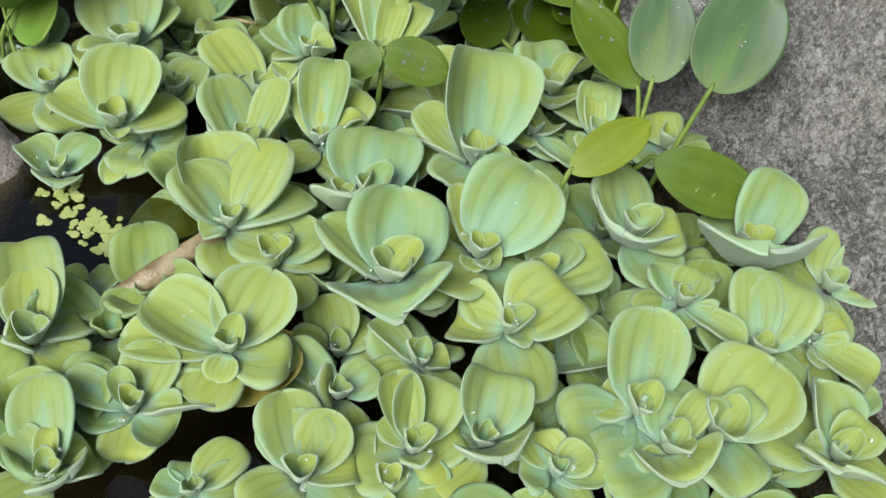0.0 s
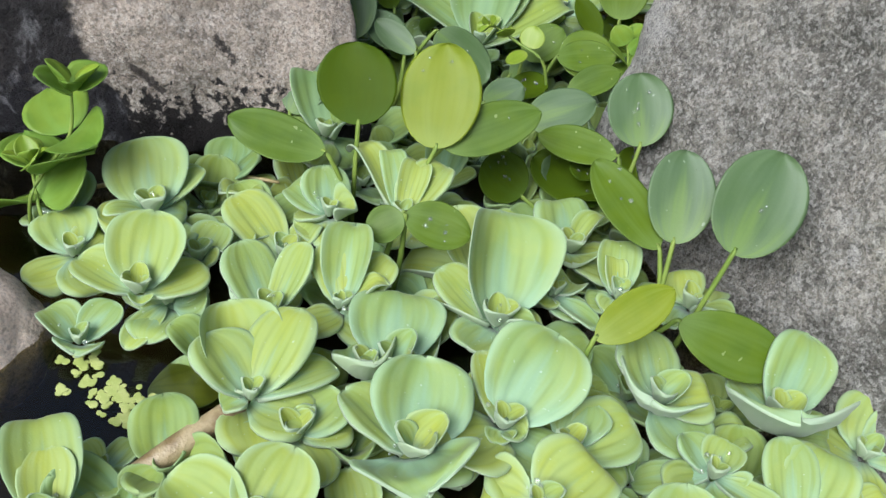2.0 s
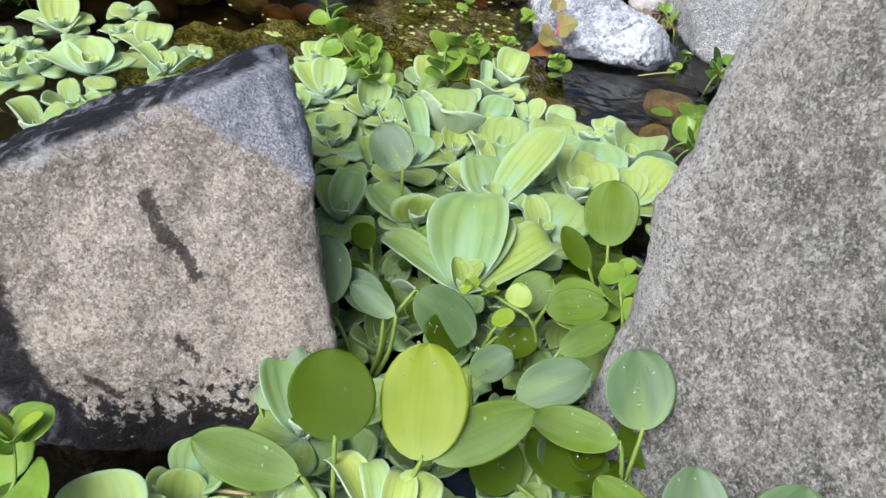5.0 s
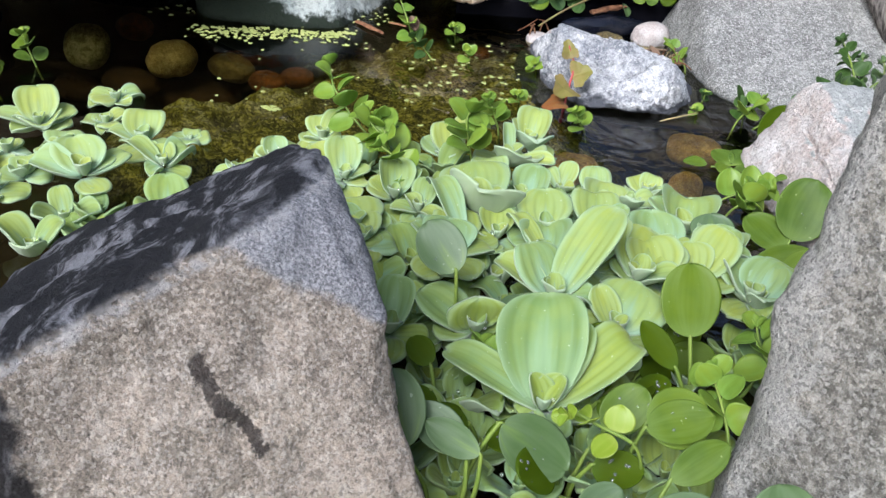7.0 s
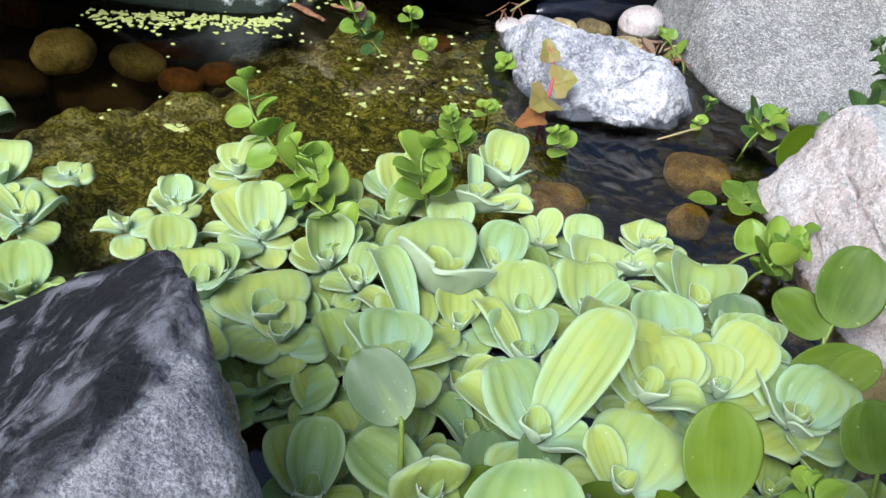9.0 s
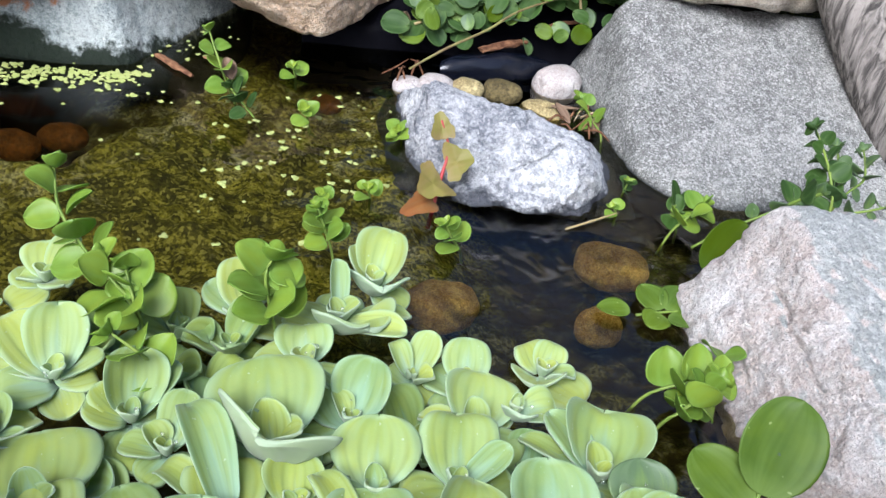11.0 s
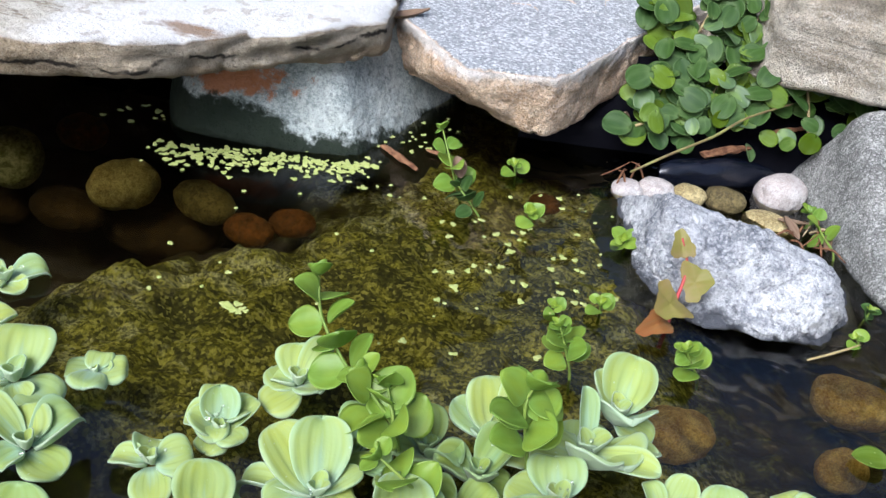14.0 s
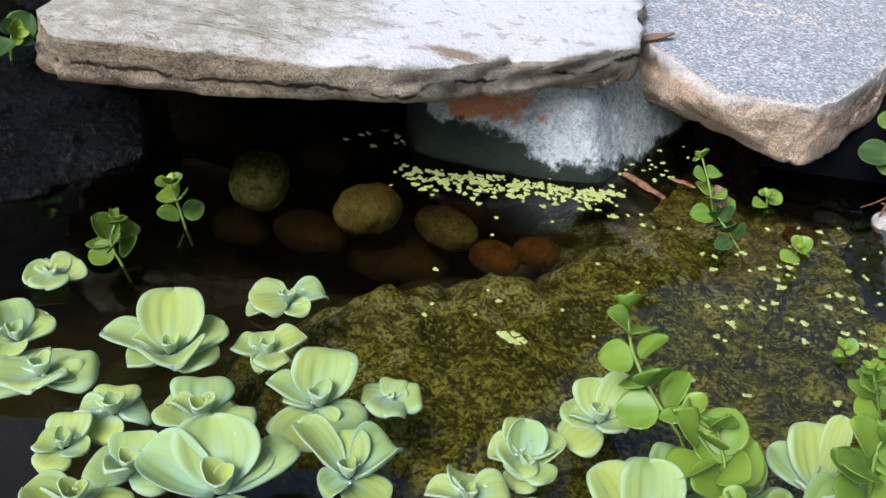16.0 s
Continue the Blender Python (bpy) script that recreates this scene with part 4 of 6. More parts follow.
def hugging(x, y):
    """Whether a spot lies in the stretch of water that the lettuce covers."""
    if y < 0.47:
        return -0.03 + (0.30 - y) * 0.1 < x < 0.30 - max(0, y - 0.33) * 0.9 and y > 0.18
    if y < 0.72:
        return 0.005 < x < 0.19 + (0.05 if y > 0.675 else 0.0)
    if y < 0.90:
        return (-0.25 if y < 0.79 else -0.07) < x < 0.25 - max(0, y - 0.80) * 1.2
    return False


water_lettuce(0.114, 0.314, 0.030, [(-4, 30, 16, 38), (6, -19, 9, 44), (-30, 16, 5, 23)])
water_lettuce(0.161, 0.305, 0.030, [(20, 20, 9, 33), (-22, 4, -10, 28), (7, -6, 1, 12)])
water_lettuce(0.170, 0.339, 0.024, [(25, 13, 6, 31), (6, 20, 4, 24)])
water_lettuce(0.144, 0.337, 0.030, [(13, 34, 20, 38), (-14, 23, 10, 16), (0, -9, -3, 12), (8, -5, -1, 13)])
water_lettuce(0.133, 0.389, 0.030, [(-10, 41, 27, 44), (-28, 5, -3, 14), (-29, 16, 6, 20), (15, -2, 6, 11)])
water_lettuce(0.097, 0.355, 0.026, [(-8, 31, 10, 38), (-13, -2, 0, 16), (8, -4, 4, 14)])
water_lettuce(0.051, 0.321, 0.028, [(-22, 15, 9, 27), (5, 33, 16, 26), (-8, -8, -4, 15), (26, 24, 0, 19)])
water_lettuce(-0.011, 0.360, 0.024, [(-6, 28, 17, 31), (-30, 7, 2, 20), (21, 22, -3, 22), (3, -6, -4, 10)])
water_lettuce(-0.028, 0.340, 0.008, [(-17, 8, 5, 17), (7, 19, 4, 16), (4, -8, 1, 19)])
water_lettuce(-0.003, 0.369, 0.012, [(-8, -26, -7, 12), (6, 11, -1, 14), (15, 7, 1, 24)])
water_lettuce(0.043, 0.365, 0.026, [(-21, 20, 13, 25), (5, 27, 16, 16)])
water_lettuce(0.069, 0.377, 0.028, [(-12, 21, 13, 17), (14, 8, 13, 10), (-4, 31, 20, 22), (14, 23, 11, 19)])
water_lettuce(0.034, 0.411, 0.015, [(-32, 19, 11, 25), (8, 19, 8, 15)])
water_lettuce(0.070, 0.268, 0.028, [(4, 28, 10, 27), (-32, 10, 2, 25), (0, -12, -7, 12), (-38, -2, -8, 19)])
water_lettuce(0.070, 0.314, 0.022, [(17, 14, -2, 25), (3, 6, 7, 9), (11, 19, 4, 25)])
water_lettuce(0.047, 0.243, 0.018, [(1, 23, 5, 20), (-25, 4, 0, 13), (-9, 8, 5, 9), (15, -3, -6, 20), (27, 11, 1, 17)])
water_lettuce(0.109, 0.269, 0.016, [(10, 12, 1, 17), (-22, 12, 3, 14), (-6, -1, 6, 17), (-20, 4, -1, 20)])
water_lettuce(0.138, 0.253, 0.022, [(-1, 24, 6, 25), (-13, 7, -2, 11), (3, -8, 2, 11), (-13, 23, 5, 15)])
water_lettuce(0.160, 0.261, 0.024, [(0, 26, 7, 26), (7, -8, 9, 28)])
water_lettuce(0.106, 0.233, 0.022, [(-8, 20, 3, 25), (18, 8, -2, 13), (-14, 24, 6, 22), (6, 22, 3, 19)])
water_lettuce(0.211, 0.286, 0.028, [(-3, 34, 15, 30), (-14, 8, -10, 21)])
water_lettuce(0.222, 0.275, 0.028, [(-2, 19, 4, 21), (10, 19, 9, 12), (4, -14, 4, 30), (-6, -8, -5, 10)])
water_lettuce(0.240, 0.287, 0.026, [(17, 25, 15, 37), (9, 10, 12, 14)])
water_lettuce(0.225, 0.340, 0.030, [(-12, 14, 1, 16), (-27, 2, -22, 14), (25, -14, -1, 13), (7, -8, -5, 22), (6, 14, 2, 17)])
water_lettuce(0.257, 0.329, 0.026, [(10, 26, 17, 28), (-7, 28, 14, 21)])
water_lettuce(0.280, 0.345, 0.024, [(24, -17, 1, 18), (10, -9, -3, 20), (13, 7, 4, 13)])
water_lettuce(0.289, 0.373, 0.026, [(6, 23, 12, 30), (22, 10, 6, 28)])
water_lettuce(0.253, 0.377, 0.030, [(8, 31, 20, 28), (1, -17, 20, 52), (-18, 18, -4, 20)])
water_lettuce(0.204, 0.370, 0.030, [(-12, 24, 11, 30), (-8, -13, 10, 37), (21, 6, 3, 24), (-3, 16, -2, 18)])
water_lettuce(0.286, 0.294, 0.022, [(-6, 28, 5, 22), (-3, -12, 9, 31), (-11, -1, -6, 14), (10, 13, 7, 18)])
water_lettuce(0.005, 0.259, 0.016, [(-10, 20, 10, 18), (-18, 29, 16, 25), (-5, -5, 5, 17), (12, 17, -8, 15)])
water_lettuce(0.032, 0.215, 0.016, [(-14, 27, 9, 20), (-5, 13, 3, 8), (-17, 8, 2, 15), (8, -2, 5, 20), (11, 11, -6, 19)])
water_lettuce(0.008, 0.289, 0.006, [(-10, 6, 2, 10), (6, 13, -1, 12)])
water_lettuce(0.075, 0.222, 0.016, [(-4, 12, -6, 16), (8, 20, -1, 16), (14, 9, -5, 14), (-13, 0, -2, 10)])
water_lettuce(0.186, 0.258, 0.022, [(-9, 13, -2, 17), (9, 9, 3, 14), (-12, -2, -3, 20), (17, 2, 0, 11)])
water_lettuce(0.133, 0.291, 0.016, [(5, 19, -9, 24), (-21, 11, 1, 12), (11, 3, -2, 12)])
water_lettuce(0.133, 0.241, 0.016, [(0, 16, -8, 20), (19, 9, 1, 9), (31, 9, -1, 11)])
water_lettuce(0.313, 0.409, 0.026, [(-5, 21, 5, 25), (9, 14, -4, 20)])
water_lettuce(-0.029, 0.411, 0.022, [(-15, 23, 19, 36), (12, 28, 7, 12), (-13, -17, 5, 10), (15, 4, -3, 22)])
water_lettuce(-0.069, 0.404, 0.012, [(-3, 20, 10, 22), (-5, -10, -5, 17)])
water_lettuce(-0.052, 0.382, 0.012, [(-16, 19, 3, 28), (6, 17, -1, 19)])
water_lettuce(0.047, 0.435, 0.026, [(-9, 17, 11, 23), (-17, -1, -8, 15), (11, 4, 2, 23), (-23, 9, 4, 18)])
water_lettuce(0.080, 0.441, 0.030, [(-31, 29, 18, 16), (-15, 28, 18, 13), (13, 27, 16, 22), (-4, 16, 9, 9), (1, 26, 16, 15)])
water_lettuce(0.160, 0.449, 0.030, [(-12, 21, 12, 30), (10, 16, 11, 12), (2, -12, -1, 24)])
water_lettuce(0.155, 0.416, 0.030, [(9, 14, -4, 19), (20, -18, 0, 13), (-4, -6, -6, 19)])
water_lettuce(0.184, 0.425, 0.030, [(-5, 17, 8, 11), (-4, -10, -5, 15), (-5, 24, 13, 20)])
water_lettuce(0.217, 0.432, 0.030, [(7, 22, -6, 27), (15, -11, 8, 15), (-7, 15, 4, 20)])
water_lettuce(-0.000, 0.393, 0.018, [(-6, 19, -7, 24), (7, -5, -2, 17), (5, 18, 4, 19)])
water_lettuce(0.028, 0.490, 0.030, [(-19, 26, 22, 28), (7, 4, 8, 22)])
water_lettuce(0.122, 0.425, 0.020, [(-18, 28, 14, 25), (-38, 3, -10, 23)])
water_lettuce(0.086, 0.616, 0.035, [(-5, 51, 35, 46), (49, 36, 28, 27), (-53, 31, 5, 21), (18, 37, 27, 23), (-8, -7, -8, 24)])
water_lettuce(0.093, 0.704, 0.040, [(33, 44, 40, 30), (-15, 28, 19, 33), (-35, 24, 7, 19), (22, -7, 7, 19)])
water_lettuce(0.129, 0.684, 0.036, [(17, 33, 10, 43), (-11, 22, 13, 18)])
water_lettuce(0.147, 0.739, 0.036, [(12, 39, 11, 48), (22, -11, 12, 20)])
water_lettuce(0.049, 0.669, 0.036, [(-2, 3, 16, 33), (-24, 6, -5, 28), (-33, 22, 8, 27)])
water_lettuce(0.222, 0.738, 0.030, [(-14, 28, 11, 30), (19, 20, 19, 30), (1, -11, 10, 20)])
water_lettuce(0.202, 0.777, 0.030, [(13, 17, 16, 25), (-4, 21, 15, 25)])
water_lettuce(0.001, 0.667, 0.030, [(-6, 23, 4, 27), (2, 27, 18, 24), (-10, 26, 17, 27)])
water_lettuce(0.046, 0.812, 0.030, [(-12, 40, 12, 49), (-3, -14, 23, 54)])
water_lettuce(0.078, 0.836, 0.024, [(8, 24, 16, 28), (-8, 12, 5, 10)])
water_lettuce(-0.037, 0.771, 0.026, [(-14, 41, -3, 49), (13, -10, -7, 14)])
water_lettuce(-0.028, 0.760, 0.026, [(-6, 21, 7, 26)])
water_lettuce(-0.077, 0.794, 0.022, [(-5, 21, 11, 27), (5, -10, 13, 34)])
water_lettuce(-0.015, 0.825, 0.022, [(-6, 25, 17, 28), (14, 25, 11, 12), (-18, 11, 5, 18), (-20, -2, 4, 18)])
water_lettuce(-0.055, 0.846, 0.020, [(-7, 27, 20, 27), (-29, 20, 13, 25), (-41, 4, -9, 14), (16, 17, 1, 11)])
water_lettuce(-0.113, 0.882, 0.006, [(-7, 15, 12, 19), (11, 20, 4, 15), (-15, -3, 6, 18)])
water_lettuce(-0.085, 0.920, 0.012, [(-5, 19, 8, 24), (-16, 2, -4, 11), (9, 21, 13, 17), (12, -8, 2, 19)])
water_lettuce(0.020, 0.911, 0.014, [(-9, 24, 16, 29), (-25, 13, 3, 19), (5, 29, 21, 12), (-3, -10, 2, 22)])
water_lettuce(0.082, 0.944, 0.016, [(7, 25, 21, 29), (4, -13, 9, 33), (-13, 18, 12, 17)])
water_lettuce(0.066, 0.912, 0.016, [(-4, 26, 19, 11), (15, -16, 10, 47), (38, 12, 0, 19), (35, -11, 7, 16)])
water_lettuce(0.053, 0.874, 0.018, [(-3, 24, 6, 28)])
water_lettuce(0.106, 0.881, 0.012, [(8, 19, 13, 17), (-11, 16, 8, 11), (10, -3, 4, 12)])
water_lettuce(0.133, 0.879, 0.012, [(0, 21, 13, 24)])
water_lettuce(0.176, 0.902, 0.006, [(-10, 16, 6, 20), (6, 13, 10, 18), (-5, -14, 2, 29), (15, -6, 6, 13)])
water_lettuce(0.136, 0.845, 0.018, [(3, 32, 7, 37), (-26, 10, -6, 17)])
water_lettuce(0.091, 0.796, 0.028, [(-3, 28, 14, 36), (-21, 9, -1, 15)])
water_lettuce(0.126, 0.803, 0.028, [(-2, 30, 16, 34), (21, 16, 10, 13)])
water_lettuce(0.091, 0.761, 0.030, [(-1, 31, 5, 35), (-24, 35, 11, 15)])
water_lettuce(0.121, 0.753, 0.034, [(7, 37, 17, 30)])
water_lettuce(0.165, 0.779, 0.030, [(-1, 31, 13, 37), (18, -2, 13, 12)])
water_lettuce(0.189, 0.819, 0.026, [(8, 33, 11, 41), (-20, 30, 6, 19), (-32, 24, -6, 14)])
water_lettuce(0.207, 0.778, 0.030, [(6, 29, 2, 34), (13, -5, 12, 15), (-19, 2, 2, 15)])
water_lettuce(0.037, 0.775, 0.026, [(-10, 27, 6, 34), (-26, 43, 24, 19), (-34, 21, 7, 14)])
water_lettuce(0.027, 0.747, 0.030, [(-1, 28, 11, 34), (-23, 21, 9, 20), (29, 18, 0, 18)])
water_lettuce(0.166, 0.761, 0.030, [(5, 29, 0, 34)])
water_lettuce(-0.066, 0.747, 0.026, [(-5, 19, 5, 23), (11, 8, 3, 24)])
water_lettuce(-0.098, 0.818, 0.020, [(-5, 21, 12, 26), (-9, 4, -9, 15)])
water_lettuce(0.004, 0.808, 0.024, [(4, 24, 11, 18), (-10, 8, 5, 13), (-21, 3, -3, 15)])
water_lettuce(-0.069, 0.808, 0.020, [(-2, 17, 8, 20), (12, 18, -5, 25), (16, -3, -1, 15)])
water_lettuce(0.059, 0.786, 0.024, [(-2, 21, 9, 25), (-11, 13, -5, 20)])
water_lettuce(0.156, 0.859, 0.020, [(0, -11, 7, 17), (21, 4, 0, 20)])
water_lettuce(-0.301, 0.886, 0.012, [(-11, 24, 21, 31), (-37, -1, 4, 22), (16, 28, 1, 21), (11, -12, 5, 33), (-16, -15, -3, 21), (-20, 0, 2, 17)])
water_lettuce(-0.269, 0.957, 0.004, [(-21, 1, 2, 22), (19, 16, 0, 20), (-15, -20, 0, 13), (15, -9, 0, 16)])
water_lettuce(-0.259, 0.911, 0.006, [(-20, 0, -1, 19), (14, 17, 1, 21), (1, -14, -2, 12)])
water_lettuce(-0.217, 0.879, 0.012, [(-6, 23, 15, 31), (-28, 4, 4, 16), (-18, -2, -3, 15), (9, -10, -6, 14)])
water_lettuce(-0.186, 0.837, 0.018, [(-29, 13, 11, 15), (-10, 17, 5, 23), (15, 22, 4, 23), (-7, -13, -3, 15)])
water_lettuce(-0.232, 0.808, 0.020, [(-14, 26, 13, 35), (-39, 2, 3, 25), (12, 24, 1, 12), (18, 35, 3, 19)])
water_lettuce(-0.264, 0.850, 0.014, [(-11, 22, 2, 28), (-16, 1, 2, 11), (12, 12, -5, 13)])
water_lettuce(-0.303, 0.839, 0.012, [(-8, 17, -1, 21), (-18, -5, -5, 16), (1, -16, -8, 21), (11, 13, -8, 24)])
water_lettuce(-0.350, 0.851, 0.010, [(-10, 20, -6, 31), (5, -14, 3, 31), (20, 5, 1, 14)])
water_lettuce(-0.375, 0.866, 0.012, [(-13, 10, 12, 23), (5, 20, 1, 20), (5, -11, -5, 17)])
water_lettuce(-0.399, 0.926, 0.004, [(-15, -3, 0, 21), (7, 17, 0, 23)])
water_lettuce(-0.119, 0.888, 0.006, [(-5, 15, 8, 15), (16, 10, 2, 18), (-14, -3, -2, 18)])
water_lettuce(-0.312, 0.814, 0.010, [(-5, 16, 4, 20), (-13, -2, -1, 15), (11, -1, -2, 15)])
water_lettuce(-0.276, 0.810, 0.014, [(-6, 18, 1, 22), (-4, -9, 4, 15)])
water_lettuce(-0.134, 0.849, 0.012, [(-4, 18, -7, 22), (-20, 0, -5, 15), (17, 9, -1, 22)])
water_lettuce(-0.286, 0.786, 0.014, [(-9, 10, -10, 26), (-22, -3, 1, 21)])
water_lettuce(-0.188, 0.902, 0.004, [(6, 7, 1, 9)])
water_lettuce(0.048, 0.326, 0.020, [(-20, 29, 15, 32), (-20, 14, 7, 21)])
water_lettuce(0.087, 0.352, 0.024, [(4, -6, 11, 26), (-11, 10, -4, 18)])
water_lettuce(0.220, 0.740, 0.030, [(-10, 28, 9, 30), (15, 18, 17, 32), (4, -15, -4, 17)])
water_lettuce(0.184, 0.750, 0.034, [(20, 25, 23, 31), (-2, 21, 13, 26)])
water_lettuce(0.161, 0.742, 0.034, [(-7, 28, 15, 35)])
water_hyacinth(0.054, 0.464, [(0.049, 0.464, 0.055, -10, 26, 28, 38, DEEP), (0.038, 0.450, 0.045, -49, 4, 2, 22, GREEN), (0.086, 0.468, 0.050, -7, 34, 37, 39, LIME), (0.090, 0.471, 0.050, 40, 24, 19, 20, GREEN), (0.007, 0.496, 0.030, 9, 26, 22, 25, TEAL)])
water_hyacinth(0.173, 0.503, [(0.174, 0.508, 0.045, -41, 12, -4, 16, GREEN), (0.175, 0.505, 0.020, -41, 16, 5, 32, DEEP), (0.184, 0.515, 0.050, -9, 25, 27, 34, TEAL), (0.197, 0.518, 0.025, -18, 15, 10, 20, DEEP), (0.133, 0.497, 0.015, -24, 8, 10, 29, DEEP)])
water_hyacinth(0.205, 0.415, [(0.200, 0.436, 0.055, -2, 32, 28, 30, TEAL), (0.195, 0.436, 0.050, -35, 29, 19, 21, GREEN), (0.219, 0.416, 0.072, 10, 32, 33, 38, TEAL), (0.206, 0.398, 0.045, 49, -3, -9, 27, GREEN)])
water_hyacinth(0.171, 0.364, [(0.171, 0.370, 0.050, 25, 19, 19, 16, LIME)])
water_hyacinth(0.084, 0.408, [(0.084, 0.415, 0.050, 30, 1, -4, 21, GREEN), (0.084, 0.413, 0.050, -14, -5, -9, 17, GREEN)])
water_hyacinth(0.123, 0.543, [(0.125, 0.535, 0.035, 34, 15, 15, 26, TEAL), (0.101, 0.544, 0.035, 18, 13, 9, 19, TEAL), (0.144, 0.569, 0.040, 26, 15, 13, 18, GREEN)])
water_hyacinth(0.042, 0.566, [(0.019, 0.568, 0.040, -9, 24, 27, 27, TEAL), (0.022, 0.571, 0.030, -26, 0, -5, 10, GREEN), (0.048, 0.571, 0.040, -26, 19, 8, 21, TEAL), (0.055, 0.570, 0.040, -27, 8, 9, 16, TEAL), (0.064, 0.581, 0.050, 34, -2, -22, 30, TEAL)])
water_hyacinth(0.128, 0.591, [(0.134, 0.596, 0.045, 33, 9, 6, 23, GREEN), (0.135, 0.599, 0.045, 30, 7, 6, 31, GREEN), (0.115, 0.597, 0.040, 19, 16, 15, 23, GREEN)])
water_hyacinth(0.180, 0.663, [(0.169, 0.678, 0.040, -5, 28, 31, 35, GREEN), (0.159, 0.655, 0.035, -21, 17, 16, 16, DEEP), (0.212, 0.674, 0.030, -5, 24, 6, 23, TEAL)])
water_hyacinth(0.034, 0.678, [(0.034, 0.684, 0.060, -19, 20, 19, 28, TEAL)])
water_hyacinth(0.238, 0.786, [(0.256, 0.809, 0.025, -21, 25, 10, 28, GREEN), (0.261, 0.814, 0.030, 16, 27, 34, 40, GREEN), (0.245, 0.766, 0.030, 23, 12, 13, 21, GREEN), (0.225, 0.773, 0.030, 41, 6, 12, 15, GREEN), (0.205, 0.797, 0.030, -2, 20, 11, 30, TEAL)])
water_hyacinth(0.288, 1.001, [(0.288, 1.007, 0.010, 23, 21, 27, 29, DEEP)])
water_hyacinth(0.248, 0.705, [(0.248, 0.709, 0.034, -6, 24, 22, 33, GREEN)])

# young rosettes fill the mat between the large ones
fill = random.Random(5)
for _ in range(1800):
    x, y = fill.uniform(-0.25, 0.30), fill.uniform(0.18, 0.90)
    if not hugging(x, y) or any(math.hypot(x - a, y - b) < (0.021 if y > 0.47 else 0.0195) for a, b, _, _ in LETTUCE):
        continue
    if open_water(x, y):
        continue
    rays = []
    turn = fill.uniform(0, 6.28)
    for i in range(3):
        g, s = turn + i * 2.1 + fill.uniform(-0.4, 0.4), fill.uniform(15, 25)
        rays.append((s * math.cos(g), s * math.sin(g), fill.uniform(3, 17), s * fill.uniform(0.9, 1.15)))
    water_lettuce(x, y, fill.uniform(0.003, 0.009), rays, True)


# darker hyacinth leaves fill the channel between the two large rocks
for i in range(13):
    x, y = fill.uniform(0.03, 0.17), fill.uniform(0.50, 0.70)
    pads = []
    for q in range(3):
        g, s = fill.uniform(0, 6.28), fill.uniform(18, 28)
        pads.append((x + 0.012 * math.cos(g), y + 0.012 * math.sin(g), fill.uniform(0.012, 0.030), s * math.cos(g), s * math.sin(g), fill.uniform(2, 14), s * fill.uniform(0.8, 0.95), fill.choice((DEEP, DEEP, DEEP, TEAL))))
    water_hyacinth(x, y, pads)


# ---- creeping moneywort: stems with paired round leaves ----
def moneywort(points, pairs, size, mat=JENNY, label="bright green moneywort sprig with paired round leaves", start=0.25, bud=True, seed=1, name="moneywort", category="creeping plant", stem=STEM):
    rng = random.Random(seed)
    pts = [Vector(p) for p in points]
    foot = pts[0]
    if mat is JENNY_DARK:
        label = "dark green moneywort sprig with paired round leaves"
    elif mat is JENNY_LIME:
        label = "lime green moneywort shoot with small round leaves"
    thing = root(name, *foot, label, category, "moneywort sprigs")
    rel = [p - foot for p in pts]
    down = Vector((-0.5 * (rel[1].x - rel[0].x), -0.3 * (rel[1].y - rel[0].y) + 0.002, -min(0.02, 0.012 + foot.z)))
    tube("stem", thing, [down] + rel, [0.0009] * len(rel) + [0.0006], stem)
    lens = [0.0]
    for p, q in zip(rel, rel[1:]):
        lens.append(lens[-1] + (q - p).length)
    size *= 1.15
    for i in range(pairs):
        f = start + (1 - start) * i / max(1, pairs - 1)
        s = f * lens[-1]
        j = max(j for j in range(len(rel) - 1) if lens[j] <= s + 1e-9)
        p = rel[j].lerp(rel[j + 1], (s - lens[j]) / max(1e-6, lens[j + 1] - lens[j]))
        d = (rel[j + 1] - rel[j]).normalized()
        g = 1.57 * i + rng.uniform(-0.4, 0.4)
        a = d.orthogonal().normalized()
        out = a * math.cos(g) + d.cross(a) * math.sin(g)
        big = size * (1.0 - 0.40 * max(0, f - 0.6) / 0.4) * rng.uniform(0.85, 1.12)
        for sgn in (1, -1):
            o = out * sgn
            o.z += 0.1
            o = (o.normalized() + d * rng.uniform(0.15, 0.5)).normalized()
            up = d * 0.35 + Vector((rng.uniform(-0.4, 0.4), rng.uniform(-0.75, 0.0), 0.75))
            leaf("leaf", thing, p + o * 0.0015, p + o * big, big * rng.uniform(0.92, 1.08), [mat, mat], shape="ovate", face=up, cup=rng.uniform(0.1, 0.45), bend=rng.uniform(-0.3, 0.2), thick=0.0006, wavy=0.05, roll=rng.uniform(-0.3, 0.3), nu=8, nv=9, rng=rng)
    if bud:
        d = (rel[-1] - rel[-2]).normalized()
        a = d.orthogonal().normalized()
        turn = rng.uniform(0, 6.28)
        for i in range(4):
            g = turn + 1.57 * i
            o = (a * math.cos(g) + d.cross(a) * math.sin(g)) * 0.8 + d * (0.55 if i % 2 else 0.95)
            big = size * rng.uniform(0.36, 0.55)
            leaf("young_leaf", thing, rel[-1], rel[-1] + o.normalized() * big, big * 0.85, [JENNY_LIME, mat], shape="ovate", face=d - o * 0.5, cup=0.6, bend=0.2, thick=0.0005, nu=6, nv=7, rng=rng)
    return thing


